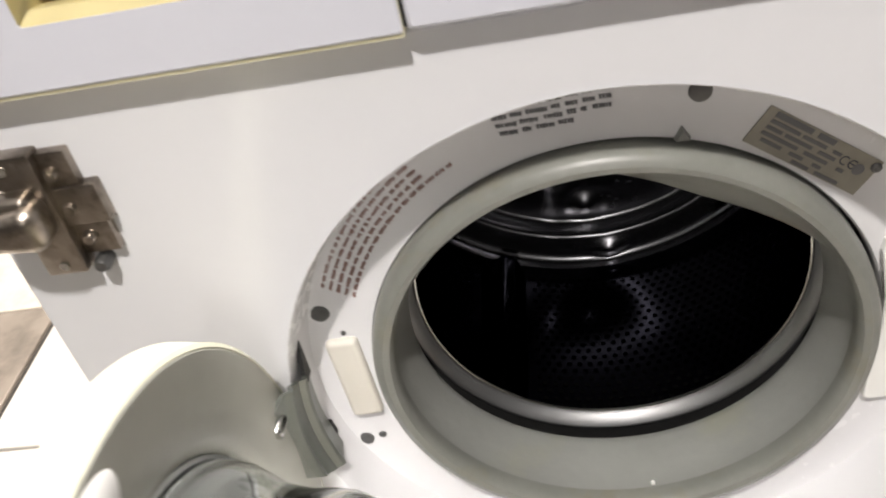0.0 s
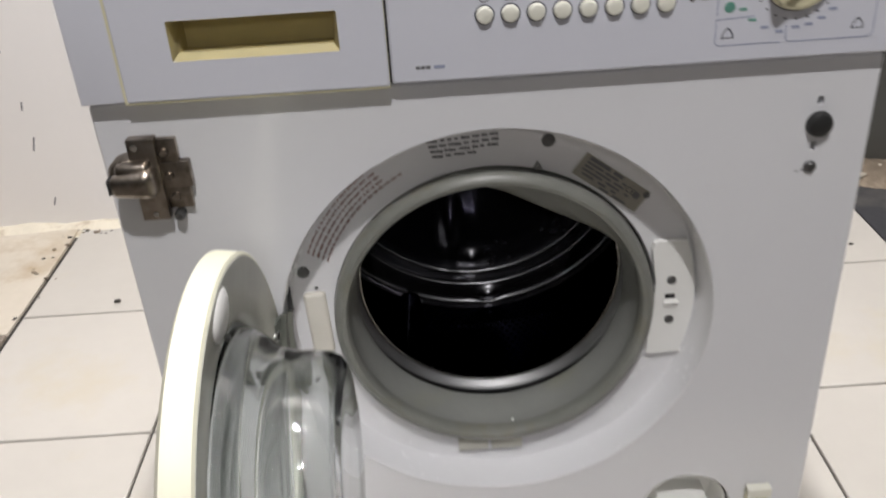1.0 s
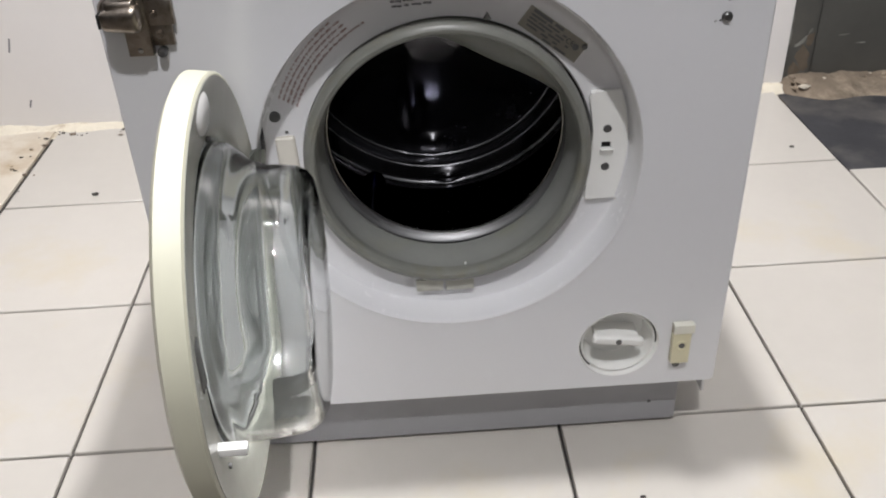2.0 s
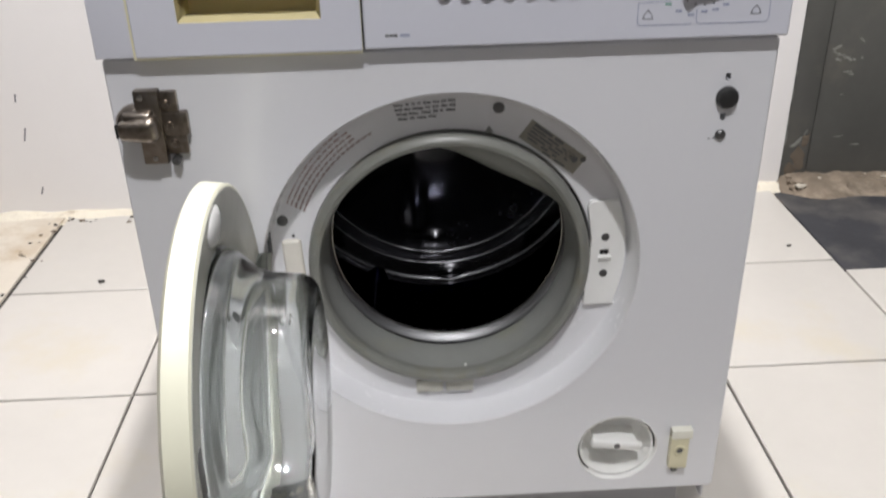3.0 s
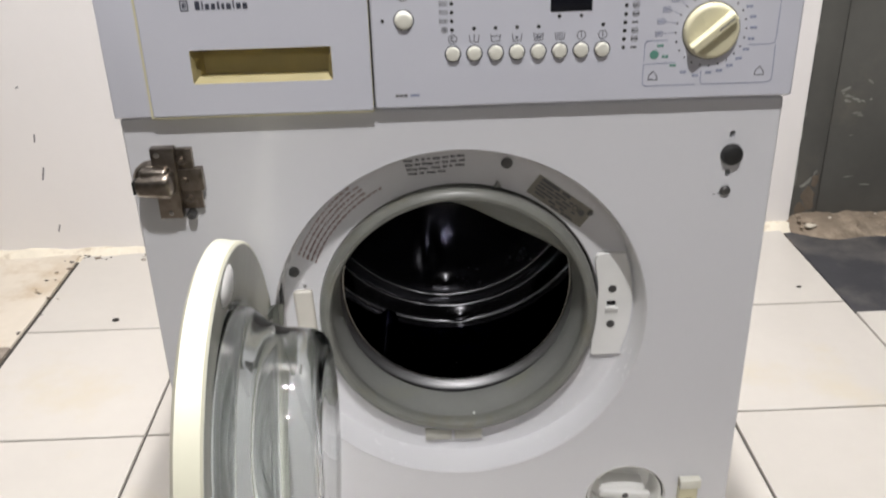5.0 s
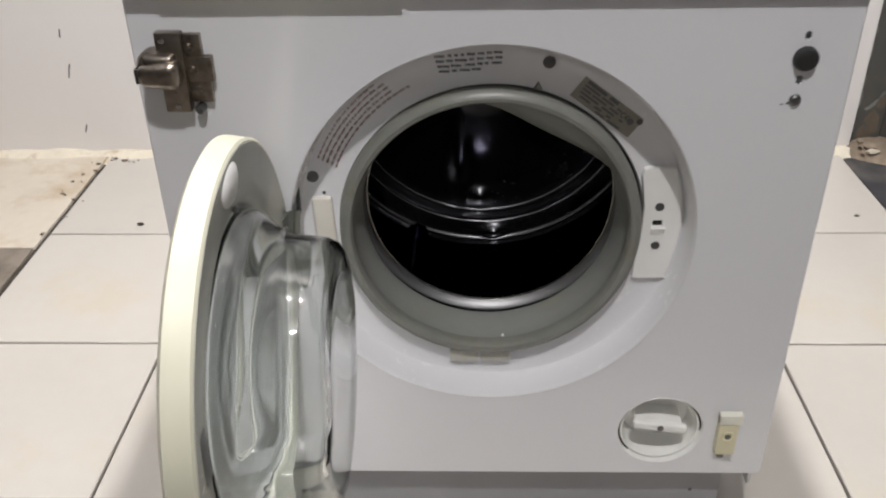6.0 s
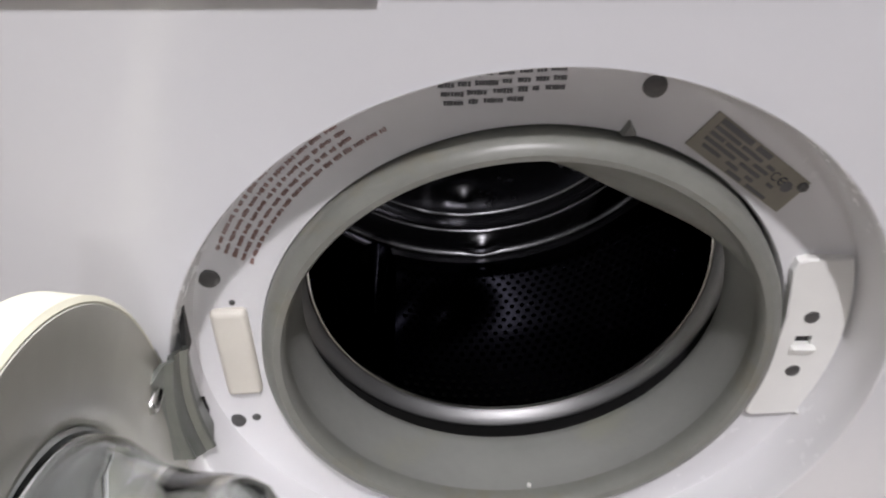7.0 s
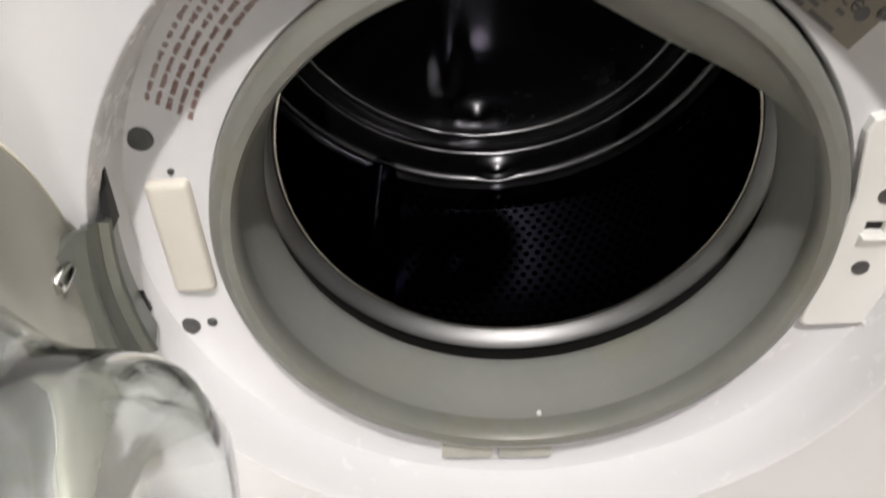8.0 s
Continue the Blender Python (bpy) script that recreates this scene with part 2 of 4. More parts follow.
def plate(loops, y0, y1, chamfer=0.0, into=None):
    """A flat plate with holes; loops of (x, z), the outline first; front at y0, back at y1."""
    bm = bmesh.new()
    edges = []
    rims = []
    for i, loop in enumerate(loops):
        if chamfer and i == 0:
            cx, cz = sum(p[0] for p in loop) / len(loop), sum(p[1] for p in loop) / len(loop)
            front = [(x - math.copysign(min(chamfer, abs(x - cx)), x - cx), z - math.copysign(min(chamfer, abs(z - cz)), z - cz)) for x, z in loop]
        else:
            front = loop
        vs = [bm.verts.new((x, y0, z)) for x, z in front]
        es = [bm.edges.new((vs[k], vs[(k + 1) % len(vs)])) for k in range(len(vs))]
        edges += es
        rims.append((vs, loop))
    bmesh.ops.triangle_fill(bm, use_beauty=True, use_dissolve=False, edges=edges, normal=(0, -1, 0))
    for i, (vs, loop) in enumerate(rims):
        prev = vs
        if chamfer and i == 0:
            mid = [bm.verts.new((x, y0 + chamfer, z)) for x, z in loop]
            for k in range(len(vs)):
                bm.faces.new((prev[k], prev[(k + 1) % len(vs)], mid[(k + 1) % len(vs)], mid[k]))
            prev = mid
        back = [bm.verts.new((x, y1, z)) for x, z in loop]
        for k in range(len(vs)):
            bm.faces.new((prev[k], prev[(k + 1) % len(vs)], back[(k + 1) % len(vs)], back[k]))
    return merge(into, bm)


def slab(x0, x1, z0, z1, y, depth=0.0003, into=None, turn=0.0):
    """A thin printed bar on an upright face at y, turned by some degrees."""
    bm = box(x0, x1, y - depth, y + 0.0002, z0, z1)
    if turn:
        c = Vector(((x0 + x1) / 2, y, (z0 + z1) / 2))
        bmesh.ops.rotate(bm, cent=c, matrix=Matrix.Rotation(radians(-turn), 3, "Y"), verts=bm.verts)
    return merge(into, bm)


def dot(x, z, r, y, depth=0.0004, n=14, into=None):
    return lathe([(0, y - depth), (r * 0.8, y - depth), (r, y - depth * 0.5), (r, y + 0.0005)], "y", (x, 0, z), n, into=into)


def line(pts, width, y, into=None, closed=False):
    """A printed line along points (x, z) at y."""
    bm = bmesh.new()
    n = len(pts)
    for k in range(n if closed else n - 1):
        a, b = Vector((pts[k][0], pts[k][1])), Vector((pts[(k + 1) % n][0], pts[(k + 1) % n][1]))
        d = (b - a)
        if d.length < 1e-6:
            continue
        d.normalize()
        s = Vector((-d.y, d.x)) * width / 2
        a, b = a - d * width * 0.4, b + d * width * 0.4
        q = [bm.verts.new((p.x, y - 0.00025, p.y)) for p in (a + s, b + s, b - s, a - s)]
        bm.faces.new(q)
    return merge(into, bm)


def arc(cx, cz, r, a0, a1, n=16):
    return [(cx + r * math.cos(radians(a0 + (a1 - a0) * k / n)), cz + r * math.sin(radians(a0 + (a1 - a0) * k / n))) for k in range(n + 1)]


# ---- the room ----
WALL_Y = 1.030
XL = [-1.72, -1.41, -1.10, -0.785, -0.474, -0.176, 0.1255, 0.431, 0.761, 1.07, 1.38, 1.69]
YL = [-0.276, 0.038, 0.348, 0.675, 1.028]
floor = put("floor", box(-4.4, 4.4, -7.1, 1.28, -0.06, -0.006), GROUT, None, "cream ceramic tile floor with thin dark joints", category="floor", kind="structure")

wall = put("wall_north", box(-4.4, 0.787, WALL_Y, WALL_Y + 0.12, -0.06, 3.0), PLASTER, None, "white painted wall with small cracks and scuffs", category="wall", kind="structure")
put("wall_north_lintel", box(0.787, 4.4, WALL_Y, WALL_Y + 0.12, 2.08, 3.0), PLASTER, None, "white painted wall above the steel door", category="wall", kind="structure")
# added out of view, dark so that shadows on the machine stay deep
put("wall_west", box(-4.52, -4.4, -7.1, 1.15, -0.06, 3.0), DULLWALL, None, "unseen side wall, darkened to cut bounced light", category="wall", kind="structure")
put("wall_east", box(4.4, 4.52, -7.1, 1.15, -0.06, 3.0), DULLWALL, None, "unseen side wall, darkened to cut bounced light", category="wall", kind="structure")
put("wall_south", box(-4.52, 4.52, -7.22, -7.1, -0.06, 3.0), DULLWALL, None, "unseen wall behind the viewer, darkened to cut bounced light", category="wall", kind="structure")
put("ceiling", box(-4.52, 4.52, -7.22, 1.25, 3.0, 3.1), CEIL, None, "unseen ceiling, darkened to cut bounced light", category="ceiling", kind="structure")

steel_door = thing("door_1", (1.4, WALL_Y + 0.02, 0.0), "closed dark grey steel door with white scrapes and a flat frame", "door", kind="structure")
part("door_frame", box(0.787, 0.851, WALL_Y + 0.010, WALL_Y + 0.11, 0.0, 2.08, 0.004), STEELDOOR, steel_door)
part("door_leaf", box(0.854, 1.90, WALL_Y + 0.018, WALL_Y + 0.085, 0.012, 2.075, 0.003), STEELDOOR, steel_door)
part("door_frame", box(1.903, 4.4, WALL_Y + 0.010, WALL_Y + 0.11, 0.0, 2.08, 0.004), STEELDOOR, steel_door)

# ---- the washing machine ----
CX, CZ = 0.0018, 0.3815      # middle of the porthole
FY = -0.0110                # face of the control panel
PW = 0.2965                 # half the width of the front
washer = thing("washing_machine", (0.0, 0.28, 0.0), "white front-loading washing machine with its porthole door standing open", "washing machine")

# cabinet
part("side_panel", box(-0.2945, -0.2915, 0.012, 0.54, 0.06, 0.728, 0.001, 1), ENAMEL, washer, "white enamelled sheet-steel side")
part("side_panel", box(0.289, 0.292, 0.012, 0.54, 0.06, 0.728, 0.001, 1), ENAMEL, washer, "white enamelled sheet-steel side")
part("back_panel", box(-0.2913, 0.2888, 0.537, 0.540, 0.06, 0.728), ENAMEL, washer, "white enamelled sheet-steel back")
part("base_pan", box(-0.2913, 0.2888, 0.056, 0.5368, 0.055, 0.060), ENAMEL, washer, "white enamelled sheet-steel base")
part("lid", box(-0.3000, 0.2975, -0.0070, 0.545, 0.7305, 0.7328, 0.0009, 2), LID, washer, "glossy white top lid, toned down to grey under the overhead bulb")
# solid black box drawn as the shadow between lid and control panel
part("lid_gap_shade", box(-0.2985, 0.2965, -0.0058, 0.03, 0.7240, 0.7308), BLACK, washer, "black box standing in for the shadow under the lid")
for sx, sy in ((-0.280, 0.306), (0.272, 0.302)):
    knob = lathe([(0, 0.0018), (0.0030, 0.0015), (0.0042, 0.0004), (0.0042, -0.001)], "y", (0, 0, 0), 16)
    bmesh.ops.rotate(knob, cent=(0, 0, 0), matrix=Matrix.Rotation(radians(90), 3, "X"), verts=knob.verts)
    bmesh.ops.translate(knob, vec=(sx, sy, 0.7332), verts=knob.verts)
    part("lid_screw", knob, STEEL, washer, "small bright screw in the lid")
plinth = part("plinth", box(-0.262, 0.267, 0.026, 0.052, 0.005, 0.092, 0.004, 2), PLINTH, washer, "grey painted kick plate")
part("screw", dot(0.233, 0.036, 0.0022, 0.0258), SCREW, plinth)
for fx in (-0.24, 0.24):
    for fy in (0.10, 0.49):
        foot = lathe([(0, 0.0), (0.02, 0.0), (0.02, 0.012), (0.008, 0.016), (0.008, 0.06)], "y", (0, 0, 0), 20)
        bmesh.ops.rotate(foot, cent=(0, 0, 0), matrix=Matrix.Rotation(radians(90), 3, "X"), verts=foot.verts)
        bmesh.ops.translate(foot, vec=(fx, fy, 0.0), verts=foot.verts)
        part("foot", foot, PLUG, washer)

# front panel with its openings
outline = round_loop(-PW - 0.0025, PW, 0.087, 0.6085, 0.004, 3)
holes = [circle_loop(CX, CZ, 0.1866, 128), circle_loop(0.182, 0.1490, 0.0450, 48), round_loop(0.2515, 0.2565, 0.5695, 0.577, 0.002, 3), round_loop(0.251, 0.256, 0.5325, 0.540, 0.002, 3)]
front = part("front_panel", plate([outline] + holes, 0.0, 0.012, 0.0015), ENAMEL, washer, "white enamelled front panel", 0)

# recessed ring round the porthole
SZ = 0.3745                 # middle of the seal, a little lower
ring = part("porthole_ring", lathe([(0.1874, -0.0007, 0), (0.1866, -0.0004, 0), (0.1858, 0.0015, 0), (0.1850, 0.006, 0), (0.1832, 0.0290, 0), (0.1815, 0.0335, 0), (0.1780, 0.0353, 0), (0.165, 0.0357, 0.4), (0.1466, 0.0360, 1), (0.1453, 0.0375, 1), (0.1450, 0.055, 1)], "y", (CX, 0, CZ), 144, drop=SZ - CZ), RINGWHITE, washer, "white recessed ring with printed notices")

# printed notices on the ring: bars in place of words
RY = 0.0354


def ring_bar(a, r, length, height, bm, y=RY):
    x, z = CX + r * math.cos(radians(a)), CZ + r * math.sin(radians(a))
    return slab(x - length / 2, x + length / 2, z - height / 2, z + height / 2, y, 0.0004, bm, a - 90)


rng = random.Random(4)
red, black = bmesh.new(), bmesh.new()
for row in range(5):
    r = 0.1750 - row * 0.0046
    a = 157.0 + row * 0.2
    while a > 127 - row * 0.4 - (6 if row == 4 else 0):
        w = rng.uniform(0.0024, 0.0084)
        step = math.degrees((w + 0.0009) / r)
        for q in range(int(w / 0.0012)):
            ring_bar(a - math.degrees((q + 0.5) * 0.0012 / r), r + rng.uniform(-0.0001, 0.0002), rng.uniform(0.0005, 0.0008), rng.uniform(0.0014, 0.0024), red)
        a -= step
for row in range(4):
    z = 0.5482 - row * 0.0046
    x = -0.0500 + 0.0014 * row
    while x < (0.004, 0.010, 0.009, -0.008)[row]:
        w = rng.uniform(0.004, 0.011)
        for q in range(int(w / 0.0015)):
            h = rng.uniform(0.0008, 0.0012)
            slab(x + q * 0.0015, x + q * 0.0015 + rng.uniform(0.0011, 0.00148), z - h + 0.07 * (x + 0.02), z + h + 0.07 * (x + 0.02), RY, 0.0004, black, 1.5)
        x += w + 0.0014
part("warning_print", red, REDINK, ring, "five rows of small red print")
part("notice_print", black, GREYINK, ring, "four rows of small dark print")

# rating label, turned along the ring
label = bmesh.new()
LA, LX0, LZ0 = 53.0, 0.1030, 0.4985


def on_label(u, w, lu, lw, bm, y):
    """A bar on the label: u along it, w up it, from its middle."""
    a = radians(LA - 90)
    mx, mz = LX0, LZ0
    x, z = mx + u * math.cos(a) - w * math.sin(a), mz + u * math.sin(a) + w * math.cos(a)
    return slab(x - lu / 2, x + lu / 2, z - lw / 2, z + lw / 2, y, 0.0004, bm, LA - 90)


on_label(0, 0, 0.068, 0.0218, label, RY)
plate_label = part("rating_label", label, PLATE, washer, "tarnished foil rating label")
ink = bmesh.new()
for w, spans in ((0.0085, ((-0.029, -0.0075), (-0.004, 0.006))), (0.0045, ((-0.029, -0.012), (-0.01, 0.004), (0.008, 0.013))), (0.0010, ((-0.029, -0.020), (-0.018, -0.002), (0.002, 0.012))),
                 (-0.0025, ((-0.029, -0.008), (-0.004, 0.010), (0.016, 0.020))), (-0.0060, ((-0.027, -0.015), (-0.010, -0.002), (0.004, 0.009))), (-0.0092, ((-0.006, 0.004), (0.008, 0.022)))):
    for u0, u1 in spans:
        on_label((u0 + u1) / 2, w, u1 - u0, 0.0019 if w < 0.008 else 0.003, ink, RY - 0.0003)
a = radians(LA - 90)
mx, mz = LX0, LZ0
for u, w, r in ((0.0255, 0.0020, 0.0032),):
    dot(mx + u * math.cos(a) - w * math.sin(a), mz + u * math.sin(a) + w * math.cos(a), r, RY - 0.0003, into=ink)
part("label_print", ink, GREYINK, plate_label)
ce = bmesh.new()
for u in (0.0165, 0.0215):
    q0 = math.degrees(a)
    cu, cw = u, 0.0030
    x, z = mx + cu * math.cos(a) - cw * math.sin(a), mz + cu * math.sin(a) + cw * math.cos(a)
    line(arc(x, z, 0.0023, q0 + 60, q0 + 300, 10), 0.0007, RY - 0.0003, ce)
    if u > 0.02:
        line([(x - 0.0022 * math.cos(a), z - 0.0022 * math.sin(a)), (x + 0.0008 * math.cos(a), z + 0.0008 * math.sin(a))], 0.0007, RY - 0.0003, ce)
part("conformity_mark", ce, INK, plate_label)

# screws, pin, drain dimple and side fittings of the ring
for x, z, r, y in ((-0.1662, 0.4312, 0.0062, 0.0354), (0.0500, 0.5405, 0.0060, 0.0354), (-0.1655, 0.3205, 0.0056, 0.0354), (0.1332, 0.4845, 0.0030, 0.0352)):
    s = lathe([(0, y - 0.0012), (r * 0.5, y - 0.0018), (r * 0.9, y - 0.0010), (r, y + 0.001)], "y", (x, 0, z), 20)
    part("screw", s, SCREW, ring)
part("screw", dot(-0.1565, 0.4141, 0.0016, 0.0356, 0.001), SCREW, ring)
part("screw", dot(-0.1540, 0.3228, 0.0026, 0.0356, 0.001), SCREW, ring)
part("rubber_tab", lathe([(0, 0.0310), (0.0036, 0.0316), (0.0050, 0.0365)], "y", (0.0410, 0, 0.5185), 3, 90, 450), RUBBER, ring)
pad = box(-0.1680, -0.1480, 0.0305, 0.0380, 0.3465, 0.4105, 0.004, 3)
bmesh.ops.rotate(pad, cent=(-0.158, 0, 0.378), matrix=Matrix.Rotation(radians(-2), 3, "Y"), verts=pad.verts)
part("hinge_cover", pad, STRIP, ring, "ivory plastic cover strip")


def on_wall(z, r=0.1795):
    return CX + math.sqrt(r * r - (z - CZ) ** 2), z


shape = [(0.1404, 0.4330), (0.1420, 0.4395), (0.1465, 0.4412), (0.1560, 0.4413)] + [on_wall(0.4410 - 0.0117 * k) for k in range(11)] + [(0.1800, 0.3105), (0.1740, 0.3190), (0.1715, 0.3212), (0.1430, 0.3205), (0.1405, 0.3225), (0.1415, 0.3480), (0.1450, 0.3780), (0.1452, 0.4000), (0.1425, 0.4190)]
slot = [(0.1545, 0.3795), (0.1640, 0.3795), (0.1640, 0.3862), (0.1545, 0.3862)]
lock = part("door_lock_cover", plate([shape, slot], 0.0305, 0.040, 0.0008), WHITEP, washer, "white plastic door lock cover with a slot", 0)
# black box fills the slot to give it the shade of a deep one
part("lock_slot_shade", box(0.1515, 0.1665, 0.0335, 0.0350, 0.3790, 0.3866), BLACK, lock)
lip = box(0.1530, 0.1665, 0.0262, 0.0310, 0.3712, 0.3795, 0.001)
for v in lip.verts:
    if v.co.z < 0.375:
        v.co.y = max(v.co.y, 0.0300)
part("slot_lip", lip, WHITEP, lock)
for x, z in ((0.1595, 0.4005), (0.1597, 0.3585)):
    part("screw", lathe([(0, 0.0298), (0.0025, 0.0292), (0.0040, 0.0298), (0.0046, 0.0310)], "y", (x, 0, z), 18), SCREW, lock)

# rubber door seal
seal = part("door_seal", lathe([(0.1313, 0.0410), (0.1311, 0.0440), (0.1306, 0.0490), (0.1294, 0.0560), (0.1274, 0.0650), (0.1264, 0.0765), (0.1264, 0.0805), (0.1280, 0.0830), (0.1430, 0.0845)], "y", (0.0005, 0, SZ), 112), RUBBER, washer, "grey rubber door seal")
part("seal_lip", lathe([(0.1440, 0.0520), (0.1446, 0.0400), (0.1440, 0.0330), (0.1415, 0.0285), (0.1375, 0.0268), (0.1338, 0.0280), (0.1320, 0.0310), (0.1313, 0.0345), (0.1311, 0.0380), (0.1313, 0.0410)], "y", (0.0005, 0, SZ), 112), LIPRUBBER, seal, "soiled olive-grey rolled lip")
fold = bmesh.new()
rows = []
for i in range(61):
    u = i / 60
    ang = radians(26 + 72 * u)
    sag = math.sin(math.pi * u) ** 0.9
    prof = [(0.1320, 0.0330), (0.1306 - 0.002 * sag, 0.0370), (0.1296 - 0.009 * sag, 0.0420), (0.1288 - 0.0165 * sag, 0.0490), (0.1280 - 0.0215 * sag, 0.0580), (0.1276 - 0.0230 * sag, 0.0630), (0.1280 - 0.0215 * sag, 0.0670), (0.1335, 0.0720)]
    rows.append([fold.verts.new((0.0005 + r * math.cos(ang), y, SZ + r * math.sin(ang))) for r, y in prof])
for i in range(60):
    for j in range(7):
        fold.faces.new((rows[i][j], rows[i + 1][j], rows[i + 1][j + 1], rows[i][j + 1]))
part("seal_fold", fold, LIPRUBBER, seal)
part("seal_tab", box(-0.0395, -0.0100, 0.0345, 0.0380, 0.2165, 0.2310, 0.0012, 2), OLDRUBBER, seal)
part("seal_tab", box(-0.0070, 0.0235, 0.0345, 0.0380, 0.2165, 0.2310, 0.0012, 2), OLDRUBBER, seal)
part("drain_nub", dot(0.0155, 0.2447, 0.0014, 0.0440, 0.002), WHITEP, seal)

seal.location.y -= 0.004

# drum
DR, D1, DZ = 0.232, 0.434, 0.3725
drum = part("drum", lathe([(0.1292, 0.1070), (0.1600, 0.1100), (0.2000, 0.1120), (0.2240, 0.1180), (DR, 0.130), (DR, D1 - 0.034)], "y", (CX, 0, DZ), 128), SHELL, washer, "perforated steel drum, coloured near black for its inner shade")
part("drum_rim", lathe([(0.1410, 0.1050), (0.1384, 0.1000), (0.1370, 0.0978), (0.1360, 0.0973), (0.1350, 0.0976), (0.1318, 0.1006), (0.1296, 0.1034), (0.1288, 0.1046), (0.1291, 0.1056), (0.1286, 0.1062), (0.1300, 0.1080)], "y", (CX, 0, DZ), 128), RIMSTEEL, drum, "bright rolled steel rim")


def pressed_back():
    """The pressed back of the drum: a turned plate with three smooth raised ribs."""
    profile = [(0, D1 - 0.027), (0.040, D1 - 0.026), (0.06, D1 - 0.022), (0.150, D1 - 0.004), (0.190, D1 - 0.001), (0.195, D1 - 0.006), (0.1985, D1 - 0.016), (0.201, D1 - 0.019), (0.206, D1 - 0.0200), (0.225, D1 - 0.0225), (0.2295, D1 - 0.0260), (0.2312, D1 - 0.0300), (DR, D1 - 0.0340)]
    radii = [0.003 * i for i in range(1, 61)] + [0.182, 0.185, 0.188, 0.190, 0.1925, 0.195, 0.197, 0.1985, 0.1998, 0.201, 0.2035, 0.206, 0.210, 0.214, 0.218, 0.221, 0.224, 0.2268, 0.229, 0.2303, 0.2312, 0.2317, DR]
    bm = bmesh.new()
    rings = []
    for r in radii:
        y0 = float(np.interp(r, [p[0] for p in profile], [p[1] for p in profile]))
        row = []
        for k in range(300):
            a = 2 * math.pi * k / 300
            y = y0
            for at in (267, 27, 147):
                turn_ = (math.degrees(a) - at + 180) % 360 - 180
                if abs(turn_) < 60:
                    across = r * math.sin(radians(turn_))
                    y -= 0.011 * math.exp(-((across + 0.028) / 0.013) ** 2) * math.exp(-((r - 0.115) / 0.050) ** 2)
                    y -= 0.0100 * math.exp(-((across - 0.004) / 0.0150) ** 2) * math.exp(-((r - 0.168) / 0.0140) ** 2)
                    y -= 0.0070 * math.exp(-((across - 0.026) / 0.0120) ** 2) * math.exp(-((r - 0.217) / 0.0080) ** 2)
            row.append(bm.verts.new((CX + r * math.cos(a), y, DZ + r * math.sin(a))))
        rings.append(row)
    hub = bm.verts.new((CX, D1 - 0.027, DZ))
    for k in range(300):
        bm.faces.new((hub, rings[0][k], rings[0][(k + 1) % 300]))
        for i in range(len(rings) - 1):
            bm.faces.new((rings[i][k], rings[i + 1][k], rings[i + 1][(k + 1) % 300], rings[i][(k + 1) % 300]))
    return bm


part("drum_back", pressed_back(), DRUM, drum, "polished pressed drum back", 60)
part("rim_bead", lathe([(0.1272 + 0.0012 * math.cos(radians(q)), 0.1065 + 0.0012 * math.sin(radians(q))) for q in range(0, 361, 45)], "y", (CX, 0, DZ), 128), STEEL, drum, "thin bright bead of the drum rim")


def drum_turned(bm, ang):
    bmesh.ops.rotate(bm, cent=(0, 0, 0), matrix=Matrix.Rotation(radians(-ang), 3, "Y"), verts=bm.verts)
    bmesh.ops.translate(bm, vec=(CX, 0, DZ), verts=bm.verts)
    return bm


# paddles share the shell's shade-darkened colour
for k in range(3):
    bm = box(DR - 0.026, DR + 0.004, 0.135, D1 - 0.050, -0.026, 0.026, 0.012, 4)
    for v in bm.verts:
        f = max(0.0, min(1.0, (v.co.x - (DR - 0.026)) / 0.026))
        v.co.z *= 0.30 + 0.70 * f
        low = max(0.0, min(1.0, (0.205 - v.co.y) / 0.07))
        v.co.x += (DR + 0.004 - v.co.x) * low * 0.9
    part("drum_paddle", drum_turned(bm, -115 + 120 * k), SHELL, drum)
# flat black discs on the shell give the look of shaded holes
perf = bmesh.new()
for i in range(150):
    a = 2 * math.pi * i / 150
    for j in range(28):
        y = 0.142 + j * 0.0088
        aa = a + (math.pi / 150 if j % 2 else 0)
        if any(abs((math.degrees(aa) - (245 + 120 * k) + 180) % 360 - 180) < 8 for k in range(3)):
            continue
        u = Vector((-math.sin(aa), 0, math.cos(aa)))
        c = Vector((CX + (DR - 0.0006) * math.cos(aa), y, DZ + (DR - 0.0006) * math.sin(aa)))
        perf.faces.new([perf.verts.new(c + u * 0.0025 * math.cos(q) + Vector((0, 0.0025 * math.sin(q), 0))) for q in [2 * math.pi * n / 8 for n in range(8)]])
holes_ob = part("perforation", perf, HOLE, drum, "rows of small black discs drawn for the shade in holes")
tagged(holes_ob, kind="stuff")
# black band gives the space behind the seal its shade
part("tub_gap_shade", lathe([(0.155, 0.0780), (0.155, 0.0990), (0.138, 0.0990)], "y", (CX, 0, DZ), 72), BLACK, washer, "black band standing in for the shade behind the seal")

# control panel
part("end_cap", box(-0.2995, -0.2660, FY + 0.0005, 0.030, 0.6115, 0.7266, 0.0012, 3), FASCIA, washer, "white plastic end cap")
DX0, DX1 = -0.2674, -0.0748
drawer = part("detergent_drawer", plate([round_loop(DX0, DX1, 0.6115, 0.7268, 0.0012, 3), round_loop(-0.2280, -0.1080, 0.6402, 0.6694, 0.0012, 2)], FY - 0.0012, 0.024, 0.0012), FASCIA, washer, "white detergent drawer front", 0)
bm = bmesh.new()
x0, x1, z0, z1, yf, yb = -0.2280, -0.1080, 0.6402, 0.6694, FY - 0.0008, 0.0200
